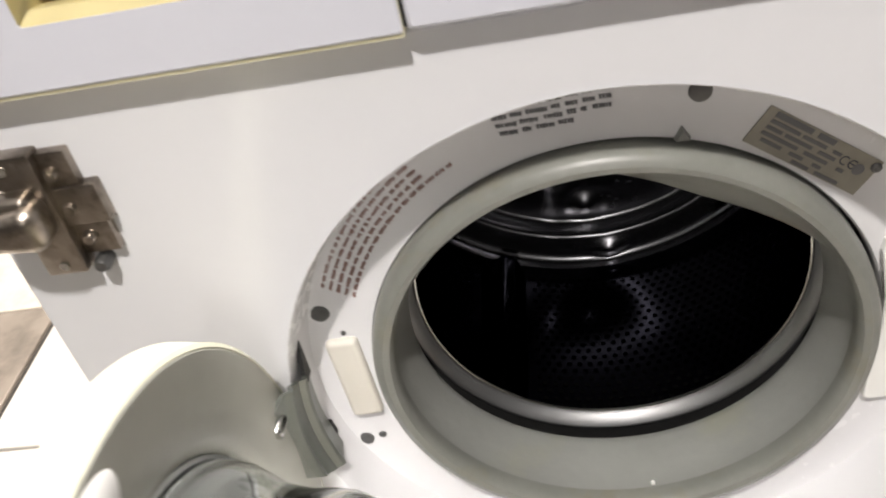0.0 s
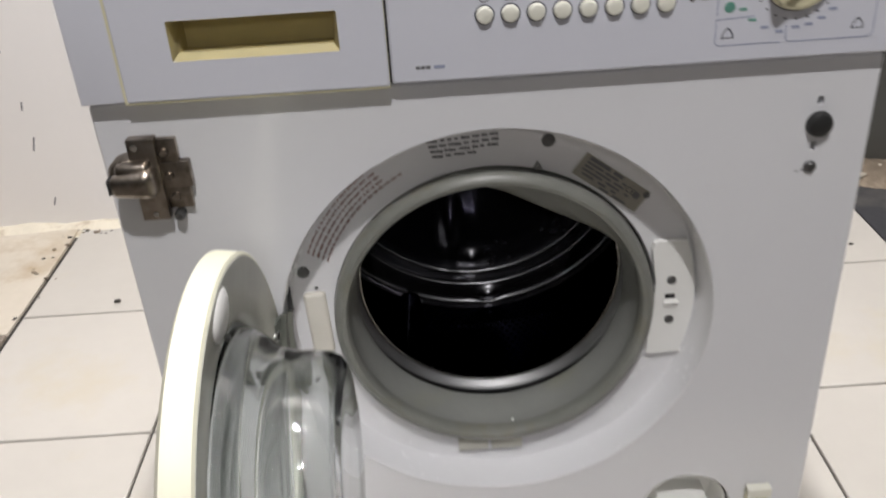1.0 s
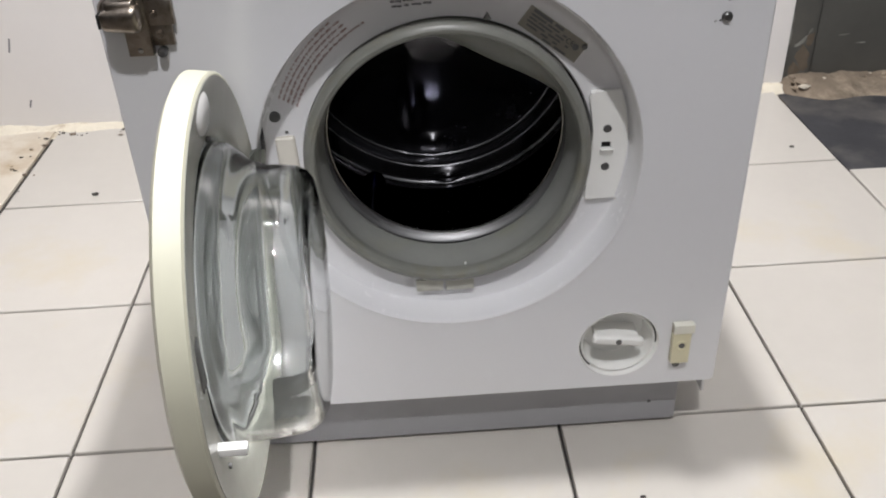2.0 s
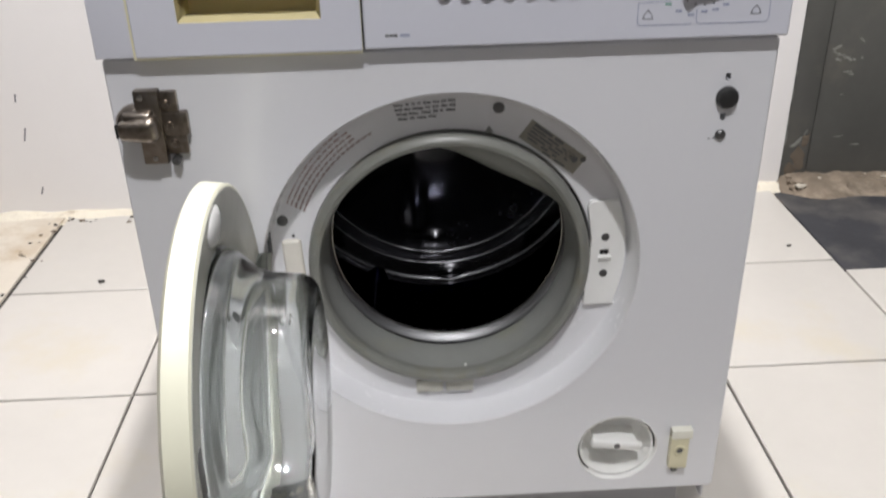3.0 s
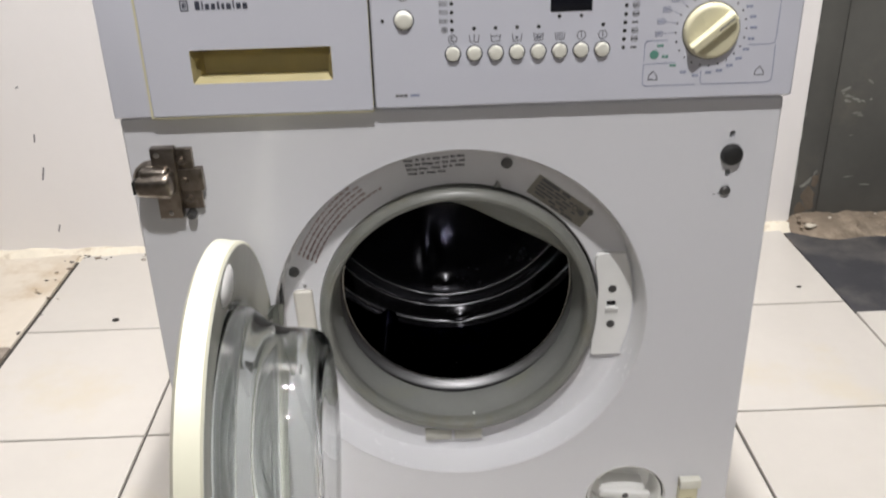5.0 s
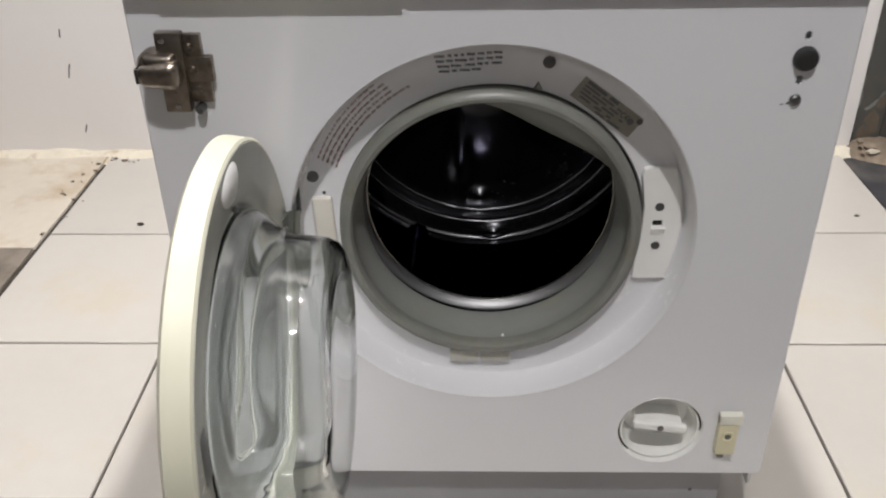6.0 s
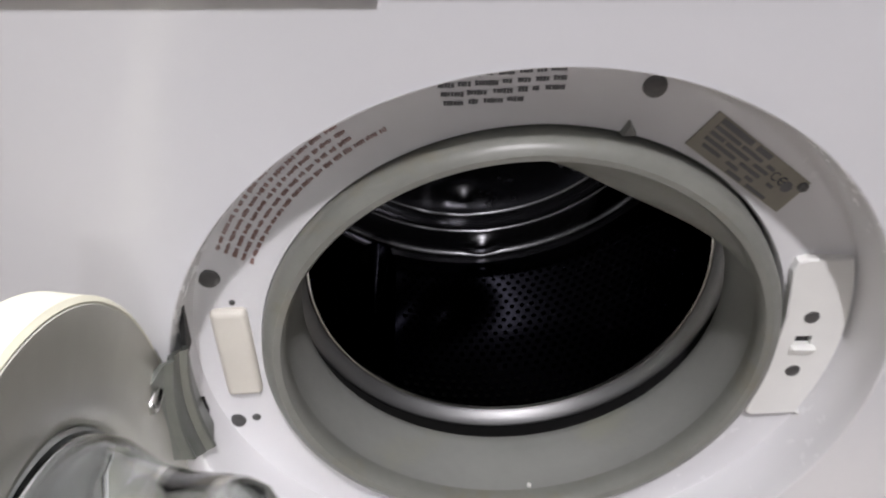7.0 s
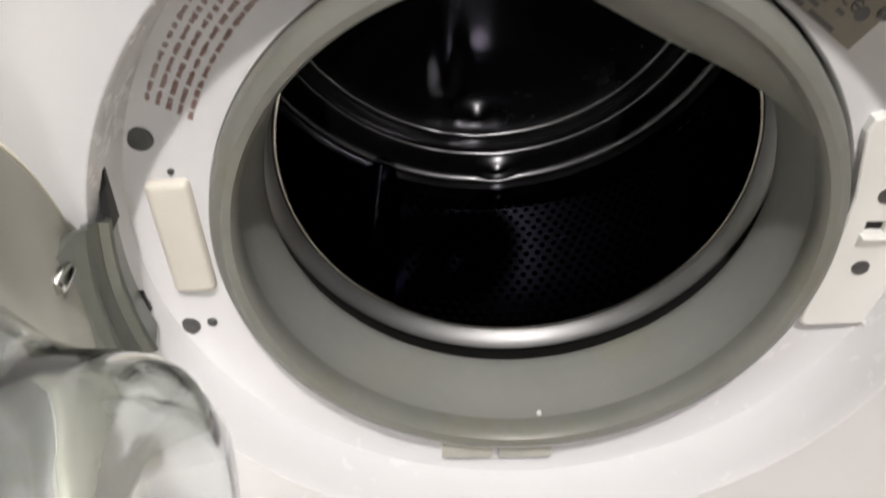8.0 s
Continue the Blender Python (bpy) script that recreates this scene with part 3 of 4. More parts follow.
ix0, ix1, iz0, iz1 = x0 + 0.004, x1 - 0.004, z0 + 0.0048, z1 - 0.001
o = [bm.verts.new(p) for p in ((x0, yf, z0), (x1, yf, z0), (x1, yf, z1), (x0, yf, z1))]
i_ = [bm.verts.new(p) for p in ((ix0, yf + 0.005, iz0), (ix1, yf + 0.005, iz0), (ix1, yb, iz1), (ix0, yb, iz1))]
b_ = [bm.verts.new(p) for p in ((ix0, yb, iz0 - 0.004), (ix1, yb, iz0 - 0.004))]
bm.faces.new((o[0], o[1], i_[1], i_[0]))
bm.faces.new((i_[0], i_[1], b_[1], b_[0]))
bm.faces.new((b_[0], b_[1], i_[2], i_[3]))
bm.faces.new((o[2], o[3], i_[3], i_[2]))
bm.faces.new((o[3], o[0], i_[0], b_[0], i_[3]))
bm.faces.new((o[1], o[2], i_[2], b_[1], i_[1]))
part("handle_recess", bm, TAN, drawer, "yellowed recessed grip", 20)
part("drawer_edge", plate([round_loop(DX0 - 0.0020, DX1 + 0.0003, 0.6098, 0.7270, 0.0012, 3), round_loop(-0.2288, -0.1072, 0.6394, 0.6702, 0.0012, 2)], FY + 0.0002, 0.020), CREAM, drawer, "yellowed drawer edge", 0)
# black box behind the slit, where real depth would be shaded
part("drawer_gap_shade", box(-0.0728, -0.0700, FY + 0.0015, 0.02, 0.6135, 0.7150), BLACK, washer, "black box standing in for the shade beside the drawer")
part("maker_mark", line(round_loop(-0.2295, -0.2235, 0.7027, 0.7107, 0.0006, 2), 0.0010, FY - 0.0013, None, True), INK, drawer, "dark blue maker's mark")
for x0, x1 in ((-0.2280, -0.2260), (-0.2255, -0.2248)):
    part("mark_bar", slab(x0, x1, 0.7047, 0.7087, FY - 0.0013), INK, drawer)
x = -0.2175
for w, h in ((0.0040, 0.0070), (0.0012, 0.0072), (0.0034, 0.0048), (0.0034, 0.0048), (0.0020, 0.0062), (0.0024, 0.0048), (0.0038, 0.0048), (0.0012, 0.0072), (0.0038, 0.0048), (0.0038, 0.0048)):
    part("mark_bar", slab(x, x + w, 0.7030, 0.7030 + h, FY - 0.0013), INK, drawer)
    x += w + 0.0016

fascia = part("control_panel", plate([round_loop(-0.0717, 0.2975, 0.6120, 0.7272, 0.0018, 3)], FY, 0.030, 0.0018), FASCIA, washer, "white plastic control panel", 0)
part("display", box(0.0805, 0.1160, FY - 0.0004, FY + 0.002, 0.6918, 0.7088, 0.0004), DISPLAY, fascia, "black unlit display window")


def button(x, z, r, h):
    return lathe([(0, FY - h), (r * 0.55, FY - h), (r * 0.82, FY - h * 0.9), (r * 0.95, FY - h * 0.6), (r, FY - h * 0.2), (r, FY + 0.001)], "y", (x, 0, z), 28)


# a raised dark ring drawn for the shade in a button's gap
def collar(x, z, r):
    return lathe([(r, FY + 0.0005), (r, FY - 0.0004), (r + 0.0008, FY - 0.0004), (r + 0.0008, FY + 0.0005)], "y", (x, 0, z), 28)


BX = [-0.0025 + 0.01836 * k for k in range(8)]
for x in BX:
    b = part("push_button", button(x, 0.6590, 0.0064, 0.0042), BUTTON, washer, "round ivory push button")
    part("button_gap_shade", collar(x, 0.6590, 0.0064), INK, b)
pb = part("power_button", button(-0.0435, 0.6887, 0.0080, 0.0040), BUTTON, washer, "large round ivory power button")
part("button_gap_shade", collar(-0.0435, 0.6887, 0.0080), INK, pb)
leds = [(-0.0615, 0.6885)] + [(-0.0030, 0.7085 - 0.0073 * k) for k in range(5)] + [(BX[k], 0.6800) for k in (1, 2, 3, 4, 7)] + [(0.0885, 0.6880), (0.1070, 0.6880)] + [(0.1457 - 0.0002 * k, 0.7095 - 0.0071 * k) for k in range(8)]
for x, z in leds:
    part("indicator_light", dot(x, z, 0.0016, FY, 0.0005, 12), PLUG, fascia)

# printed signs over the buttons
for k, x in enumerate(BX):
    s, z, y = bmesh.new(), 0.6715, FY
    if k in (0, 6, 7):
        line(arc(x, z, 0.0036, 0, 360, 20), 0.0006, y, s)
        if k == 0:
            line(arc(x, z, 0.0016, 50, 310, 10), 0.0006, y, s)
        else:
            line([(x, z - 0.0016), (x, z + 0.002)], 0.0007, y, s)
    else:
        line([(x - 0.0042, z + 0.003), (x - 0.0034, z - 0.003), (x + 0.0034, z - 0.003), (x + 0.0042, z + 0.003)], 0.0006, y, s)
        if k == 1:
            line([(x, z - 0.0015), (x, z + 0.003)], 0.0009, y, s)
        if k == 2:
            line([(x - 0.0038, z + 0.0018), (x - 0.001, z + 0.0012), (x + 0.001, z + 0.0020), (x + 0.0038, z + 0.0016)], 0.0006, y, s)
        if k == 3:
            slab(x - 0.0012, x + 0.0008, z - 0.0012, z + 0.0010, y, into=s)
        if k == 4:
            line([(x - 0.0038, z + 0.0018), (x + 0.0038, z + 0.0018)], 0.0006, y, s)
            line([(x - 0.0018, z - 0.0006), (x + 0.0018, z - 0.0006)], 0.0016, y, s)
        if k == 5:
            for d in (-0.0018, 0, 0.0018):
                line([(x + d, z - 0.0018), (x + d, z + 0.0030)], 0.0006, y, s)
    part("button_sign", s, INK, fascia)
s = line(arc(-0.0438, 0.7092, 0.0045, 0, 360, 24), 0.0007, FY)
line([(-0.0438, 0.7070), (-0.0438, 0.7112)], 0.0008, FY, s)
part("power_sign", s, INK, fascia)
s = bmesh.new()
for x0, x1 in ((-0.0535, -0.0505), (-0.0500, -0.0470), (-0.0465, -0.0430)):
    slab(x0, x1, 0.6225, 0.6248, FY, into=s)
part("model_mark", s, GREYINK, fascia)
s = slab(-0.0405, -0.0325, 0.6225, 0.6248, FY)
part("model_mark", s, BLUEINK, fascia)


def lettering(text, x, z, size, y, material, parent, align="RIGHT"):
    data = bpy.data.curves.new("lettering", "FONT")
    data.body, data.size, data.align_x, data.align_y, data.extrude = text, size, align, "CENTER", 0.0001
    tmp = bpy.data.objects.new("lettering", data)
    scene.collection.objects.link(tmp)
    me = bpy.data.meshes.new_from_object(tmp.evaluated_get(bpy.context.evaluated_depsgraph_get()))
    bpy.data.objects.remove(tmp)
    bm = bmesh.new()
    bm.from_mesh(me)
    bpy.data.meshes.remove(me)
    bmesh.ops.transform(bm, matrix=pose(x, y - 0.0002, z, 90), verts=bm.verts)
    return part("lettering", bm, material, parent, "", 0)


for k, text in enumerate(("1200", "900", "700", "500")):
    lettering(text, -0.0062, 0.7085 - 0.0073 * k, 0.0052, FY, GREYINK, fascia)
s = bmesh.new()
line(round_loop(-0.0115, -0.0070, 0.6775, 0.6815, 0.0005, 2), 0.0006, FY, s, True)
slab(-0.0105, -0.0080, 0.6785, 0.6805, FY, into=s)
part("spin_sign", s, GREYINK, fascia)
for k in range(8):
    z = 0.7095 - 0.0071 * k
    s = slab(0.1505, 0.1565 - (k % 3) * 0.0008, z - 0.0007, z + 0.0007, FY)
    if k in (1, 2, 3, 5, 6):
        line(round_loop(0.1508, 0.1558, z - 0.0020, z + 0.0020, 0.0006, 2), 0.0005, FY, s, True)
    part("stage_sign", s, GREYINK, fascia)

# programme dial
QX, QZ = 0.2192, 0.6718
dial = part("programme_dial", lathe([(0, FY - 0.0058), (0.012, FY - 0.0058), (0.0195, FY - 0.0063), (0.0218, FY - 0.0058), (0.0233, FY - 0.0042), (0.0240, FY - 0.0015), (0.0243, FY + 0.001)], "y", (QX, 0, QZ), 64), CREAM, washer, "round cream programme dial")
TURN = 40
bm = box(-0.0225, 0.0225, FY - 0.0135, FY - 0.0045, -0.0052, 0.0052, 0.0022, 3)
for v in bm.verts:
    if v.co.y < FY - 0.009:
        v.co.z *= 0.72
bmesh.ops.rotate(bm, cent=(0, 0, 0), matrix=Matrix.Rotation(radians(-TURN), 3, "Y"), verts=bm.verts)
bmesh.ops.translate(bm, vec=(QX, 0, QZ), verts=bm.verts)
DIAL_BAR = bm
part("dial_grip", DIAL_BAR, CREAM, dial)
bm = slab(0.004, 0.020, -0.0005, 0.0005, FY - 0.0136)
bmesh.ops.rotate(bm, cent=(0, 0, 0), matrix=Matrix.Rotation(radians(-TURN), 3, "Y"), verts=bm.verts)
bmesh.ops.translate(bm, vec=(QX, 0, QZ), verts=bm.verts)
part("dial_pointer", bm, GREYINK, dial, "thin dark pointer line")
# dark ring drawn for the shade round the dial's edge
part("dial_gap_shade", lathe([(0.0243, FY + 0.0005), (0.0243, FY - 0.0003), (0.0250, FY - 0.0003), (0.0250, FY + 0.0005)], "y", (QX, 0, QZ), 64), GREYINK, dial)
for k in range(24):
    a = 92 - 360 * k / 24
    x, z = QX + 0.0305 * math.cos(radians(a)), QZ + 0.0305 * math.sin(radians(a))
    part("dial_mark", dot(x, z, 0.00085, FY, 0.0003, 10), INK, fascia)
    if k == 0:
        s = line([(x - 0.0015, z + 0.0035), (x + 0.0015, z + 0.0075)], 0.0006, FY)
        line([(x + 0.0015, z + 0.0035), (x - 0.0015, z + 0.0075)], 0.0006, FY, s)
        part("dial_sign", s, INK, fascia)
        continue
    left = math.cos(radians(a)) < -0.15
    rr = 0.0365 if not left else 0.0400
    x, z = QX + rr * math.cos(radians(a)) * (1.12 if left else 1.0), QZ + rr * math.sin(radians(a))
    if 18 <= k <= 23:
        s = line(round_loop(x - 0.0030, x + 0.0030, z - 0.0020, z + 0.0020, 0.0008, 2), 0.0006, FY, None, True)
        slab(x - 0.0018, x + 0.0018, z - 0.0006, z + 0.0006, FY, into=s)
        line([(x + 0.0032, z), (QX + 0.032 * math.cos(radians(a)), QZ + 0.032 * math.sin(radians(a)))], 0.0004, FY, s)
        part("dial_sign", s, BLUEINK, fascia)
    else:
        s = slab(x - 0.0026, x - 0.0004, z - 0.0011, z + 0.0011, FY)
        slab(x, x + 0.0028, z - 0.0011, z + 0.0011, FY, into=s)
        part("dial_sign", s, GREENINK if k in (15, 16, 17) else BLUEINK, fascia)

s = line([(0.2285, 0.7060), (0.2285, 0.7120), (0.2300, 0.7145), (0.2325, 0.7155), (0.2755, 0.7155), (0.2785, 0.7140), (0.2797, 0.7110), (0.2797, 0.6640), (0.2785, 0.6600), (0.2750, 0.6585), (0.2560, 0.6585)], 0.0007, FY)
line([(0.2797, 0.6575), (0.2805, 0.6290), (0.2790, 0.6262), (0.2765, 0.6250), (0.2200, 0.6250), (0.2178, 0.6262), (0.2170, 0.6290), (0.2170, 0.6370)], 0.0007, FY, s)
line([(0.2130, 0.6250), (0.1690, 0.6250), (0.1665, 0.6265), (0.1660, 0.6290), (0.1660, 0.6440), (0.1930, 0.6452)], 0.0007, FY, s)
line([(0.1660, 0.6475), (0.1660, 0.6620), (0.1672, 0.6640), (0.1700, 0.6645), (0.1850, 0.6645)], 0.0007, FY, s)
bmesh.ops.translate(s, vec=(-0.0030, 0, 0), verts=s.verts)
part("zone_outline", s, BLUEINK, fascia, "thin blue outlines round the programme dial")
for x, z in ((0.1718, 0.6335), (0.2655, 0.6350)):
    s = line([(x - 0.0042, z - 0.0030), (x - 0.0032, z + 0.0008), (x, z + 0.0044), (x + 0.0032, z + 0.0008), (x + 0.0042, z - 0.0030)], 0.0007, FY, None, True)
    part("fabric_sign", s, INK, fascia)
s = line(arc(0.2672, 0.7065, 0.0036, 0, 360, 10), 0.0012, FY)
for q in range(6):
    line([(0.2672 + 0.003 * math.cos(q * 1.047), 0.7065 + 0.003 * math.sin(q * 1.047)), (0.2672 + 0.0058 * math.cos(q * 1.047), 0.7065 + 0.0058 * math.sin(q * 1.047))], 0.0010, FY, s)
part("cotton_sign", s, BLUEINK, fascia)
part("eco_sign", dot(0.1718, 0.6525, 0.0040, FY, 0.0003, 12), GREENINK, fascia, "green round sign")

drawer.location.x += 0.0022
for ob in (fascia, dial, pb, *[o for o in washer.children if o.name.startswith("push_button")]):
    ob.location.x += 0.0008

# porthole door, standing open
HX0, HX1, HY, HZ, HR = -0.2065, -0.1845, -0.1770, 0.3755, 0.1750
door = part("porthole_door", lathe([(0.118, HX0 + 0.006), (0.122, HX0 + 0.0005), (0.130, HX0 - 0.001), (0.160, HX0 - 0.0005), (0.1700, HX0 + 0.0010), (0.1755, HX0 + 0.0045), (HR, HX0 + 0.0090), (HR - 0.001, HX0 + 0.0150), (0.1735, HX1 - 0.0010), (0.1712, HX1 + 0.0004), (0.1690, HX1 - 0.0006),
                                                (0.1640, HX1 - 0.0030), (0.1600, HX1 - 0.0060)], "x", (0, HY, HZ), 128), RIM, washer, "cream rimmed porthole door standing open")
part("inner_ring", lathe([(0.1708, HX1 - 0.0004), (0.1700, HX1 + 0.0006), (0.1670, HX1 + 0.0004), (0.1560, HX1 - 0.0010), (0.1450, HX1 - 0.0020), (0.1320, HX1 - 0.0035), (0.1260, HX1 - 0.0060), (0.1230, HX1 - 0.0110), (0.1225, HX0 + 0.004)], "x", (0, HY, HZ), 112), INNER, door, "grey plastic inner ring of the door")
part("door_cover", lathe([(0.0, HX0 + 0.0010), (0.060, HX0 + 0.0008), (0.1000, HX0 + 0.0002), (0.1230, HX0 + 0.0012), (0.1230, HX0 + 0.0040), (0.1000, HX0 + 0.0045), (0.0, HX0 + 0.0050)], "x", (0, HY, HZ), 96), RIM, door, "cream outer door cover")
# added disc: hides the bright inner wall, its ribs give the glass streaks
part("inner_cover", lathe([(0.004 * i, HX1 - 0.0118 + 0.0034 * math.sin(0.004 * i * 150 + 0.6) * min(1.0, (30.5 - i) / 8)) for i in range(31)] + [(0.1232, HX1 - 0.0095), (0.1234, HX1 - 0.0150), (0.0, HX1 - 0.0165)], "x", (0, HY, HZ), 96), COVER, door, "grey ribbed cover added behind the glass for streaks")
END = -0.1190
outer = [(0.1215, HX1 - 0.0078), (0.1205, HX1 - 0.004), (0.1185, HX1 + 0.004), (0.1172, HX1 + 0.016), (0.1162, HX1 + 0.030), (0.1150, END - 0.022), (0.1128, END - 0.012), (0.1080, END - 0.0045), (0.1010, END - 0.0008), (0.0900, END), (0.0600, END - 0.0015), (0.0300, END - 0.0022), (0.0, END - 0.0025)]
inner = [(0.0, END - 0.0060), (0.0300, END - 0.0057), (0.0600, END - 0.0050), (0.0885, END - 0.0036), (0.0990, END - 0.0044), (0.1052, END - 0.0078), (0.1096, END - 0.0145), (0.1116, END - 0.0235), (0.1112, HX1 + 0.036), (0.1134, HX1 + 0.029), (0.1116, HX1 + 0.022), (0.1142, HX1 + 0.015), (0.1130, HX1 + 0.009), (0.1154, HX1 + 0.003), (0.1172, HX1 - 0.003), (0.1180, HX1 - 0.0078), (0.1215, HX1 - 0.0078)]
bowl = lathe(outer + inner, "x", (0, HY, HZ), 96)
for v in bowl.verts:
    dy, dz = v.co.y - HY, v.co.z - HZ
    deep = max(0.0, min(1.0, (v.co.x - HX1 - 0.003) / 0.020))
    deep = deep * deep * (3 - 2 * deep)
    high = max(0.0, min(1.0, (dz + 0.004) / 0.016))
    high = high * high * (3 - 2 * high)
    swell = 1 + 0.010 * math.sin(5 * math.atan2(dz, dy) + 30 * v.co.x) * deep
    v.co.z = HZ + dz * (1 - 0.175 * deep * high) * swell
    v.co.y = HY + dy * (1 - (0.22 if dy < 0 else 0.05) * deep * high) * swell
bowl_ob = part("glass_bowl", bowl, GLASS, door, "thick clear glass bowl", 180)
bowl_ob.visible_shadow = False
# solid dark box for the opening's shade, placed to fit the camera's view
part("latch_opening_shade", box(HX1 - 0.0060, HX1 - 0.0008, -0.3235, -0.3105, 0.3980, 0.4360, 0.001), SCREW, door, "dark box standing in for the shaded latch opening")
plug = lathe([(0.0, HX1 + 0.0012), (0.0105, HX1 + 0.0010), (0.0125, HX1 - 0.0005), (0.0125, HX1 - 0.006)], "x", (0, 0, 0), 36)
bmesh.ops.scale(plug, vec=(1, 1.9, 1.15), verts=plug.verts)
bmesh.ops.rotate(plug, cent=(0, 0, 0), matrix=Matrix.Rotation(radians(-1), 3, "X"), verts=plug.verts)
bmesh.ops.translate(plug, vec=(0, HY + 0.001, HZ + 0.1545), verts=plug.verts)
part("rim_plug", plug, WHITEP, door, "white oval plug")
for dy, dz in ((0.012, 0.129), (-0.125, -0.065), (0.09, -0.115)):
    part("screw", lathe([(0.0, HX1 - 0.0005), (0.0022, HX1 - 0.0005), (0.0026, HX1 - 0.004)], "x", (0, HY + dy, HZ + dz), 12), SCREW, door)
part("rim_tab", box(HX1 - 0.004, HX1 + 0.018, -0.3230, -0.3150, 0.3400, 0.3470, 0.0012), WHITEP, door, "small white plastic tab")

# turn the door slightly about its hinge to fit the camera's view
PIVOT = Vector((-0.2000, -0.004, 0.0)) - WHERE[washer.name]
door.matrix_basis = Matrix.Translation(PIVOT) @ pose(0, 0, 0, 0, 0, 1.2) @ Matrix.Translation(-PIVOT) @ Matrix.Translation(door.location)

# door hinge: a ribbed plate that runs along the wall of the recess and out to the door
bm = bmesh.new()
fold_at = [(-0.0105, -0.0285, 0.409, 0.366), (-0.0080, -0.0270, 0.418, 0.362), (-0.0058, -0.0225, 0.421, 0.357), (-0.0036, -0.0185, 0.423, 0.352), (0.0004, -0.0168, 0.4235, 0.350), (0.0010, -0.0150, 0.4230, 0.348), (-0.0012, -0.0105, 0.4205, 0.344),
           (0.0006, -0.0045, 0.417, 0.340), (0.0004, -0.0015, 0.415, 0.338), (0.0036, 0.0015, 0.413, 0.337), (0.0042, 0.0040, 0.412, 0.336), (0.0014, 0.0090, 0.410, 0.335), (0.0010, 0.0190, 0.406, 0.338)]
skin, under = [], []
for off, y, top, low in fold_at:
    a_, b_ = [], []
    for q in range(7):
        z = low + (top - low) * q / 6
        x = CX - math.sqrt(0.1825 ** 2 - (z - CZ) ** 2) + off
        a_.append(bm.verts.new((x, y, z)))
        b_.append(bm.verts.new((x - 0.0026, y + 0.0004, z)))
    skin.append(a_)
    under.append(b_)
for k in range(len(fold_at) - 1):
    for q in range(6):
        bm.faces.new((skin[k][q], skin[k + 1][q], skin[k + 1][q + 1], skin[k][q + 1]))
        bm.faces.new((under[k][q], under[k][q + 1], under[k + 1][q + 1], under[k + 1][q]))
    for q in (0, 6):
        bm.faces.new((skin[k][q], under[k][q], under[k + 1][q], skin[k + 1][q]))
for k in (0, len(fold_at) - 1):
    for q in range(6):
        bm.faces.new((skin[k][q], skin[k][q + 1], under[k][q + 1], under[k][q]))
hinge = part("door_hinge", bm, ZINC, washer, "ribbed grey zinc door hinge", 32)
part("hinge_knuckle", box(-0.1935, -0.1850, -0.0310, -0.0235, 0.3990, 0.4150, 0.002, 2), ZINC, hinge)
part("hinge_pin", lathe([(0, -0.0345), (0.0030, -0.0342), (0.0040, -0.0325), (0.0042, -0.022)], "y", (-0.1856, 0, 0.4085), 16), STEEL, hinge)
# black wedges stand in for shaded slits between hinge and recess wall
for x0, x1, y0, y1, z0, z1, low_y, high_y in ((-0.1786, -0.1756, 0.0060, 0.0170, 0.4050, 0.4300, (0.0045, 0.0160), (0.0140, 0.0162)), (-0.1800, -0.1766, 0.0195, 0.0235, 0.3440, 0.3590, (0.0205, 0.0235), (0.0192, 0.0198))):
    bm = box(x0, x1, y0, y1, z0, z1, 0.0)
    for v in bm.verts:
        ends = high_y if v.co.z > (z0 + z1) / 2 else low_y
        v.co.y = ends[0] if v.co.y < (y0 + y1) / 2 else ends[1]
    part("hinge_slot_shade", bm, BLACK, hinge)

# concealed furniture hinge screwed to the front
cab = part("furniture_hinge", box(-0.2750, -0.2535, -0.0105, -0.0010, 0.5170, 0.5850, 0.0015, 2), NICKEL, washer, "tarnished nickel furniture hinge")
part("hinge_wing", box(-0.2560, -0.2390, -0.0058, 0.0, 0.5600, 0.5825, 0.0012), NICKEL, cab)
part("hinge_wing", box(-0.2560, -0.2315, -0.0075, 0.0, 0.5425, 0.5640, 0.0015), NICKEL, cab)
part("hinge_wing", box(-0.2560, -0.2350, -0.0055, 0.0, 0.5240, 0.5445, 0.0012), NICKEL, cab)
cup = box(-0.2890, -0.2545, -0.0275, -0.0080, 0.5420, 0.5650, 0.0085, 5)
for v in cup.verts:
    taper = max(0.0, min(1.0, (-0.262 - v.co.x) / 0.026))
    v.co.z = 0.554 + (v.co.z - 0.554) * (1 - 0.28 * taper)
    v.co.y -= 0.004 * taper if v.co.y > -0.016 else 0.0
part("hinge_arm", cup, NICKEL, cab)
part("arm_block", box(-0.2850, -0.2590, -0.0200, -0.0080, 0.5600, 0.5685, 0.004, 3), NICKEL, cab)
part("arm_end", box(-0.2905, -0.2880, -0.0245, -0.0140, 0.5475, 0.5600, 0.001), BLACK, cab)
part("hinge_cup", lathe([(0, -0.012), (0.0125, -0.012), (0.0150, -0.009), (0.0150, 0.0)], "y", (-0.2790, 0, 0.5560), 28), NICKEL, cab)
for x, z, r in ((-0.2490, 0.5715, 0.0038), (-0.2480, 0.5525, 0.0038), (-0.2465, 0.5345, 0.0038)):
    part("screw", lathe([(0, -0.0088), (r * 0.7, -0.0094), (r, -0.0072), (r, -0.003)], "y", (x, 0, z), 16), NICKEL, cab)
for x, z, r in ((-0.2690, 0.5790, 0.0028), (-0.2640, 0.5225, 0.0024)):
    part("rivet", lathe([(0, -0.0117), (r, -0.0113), (r, -0.009)], "y", (x, 0, z), 14), STEEL, cab)
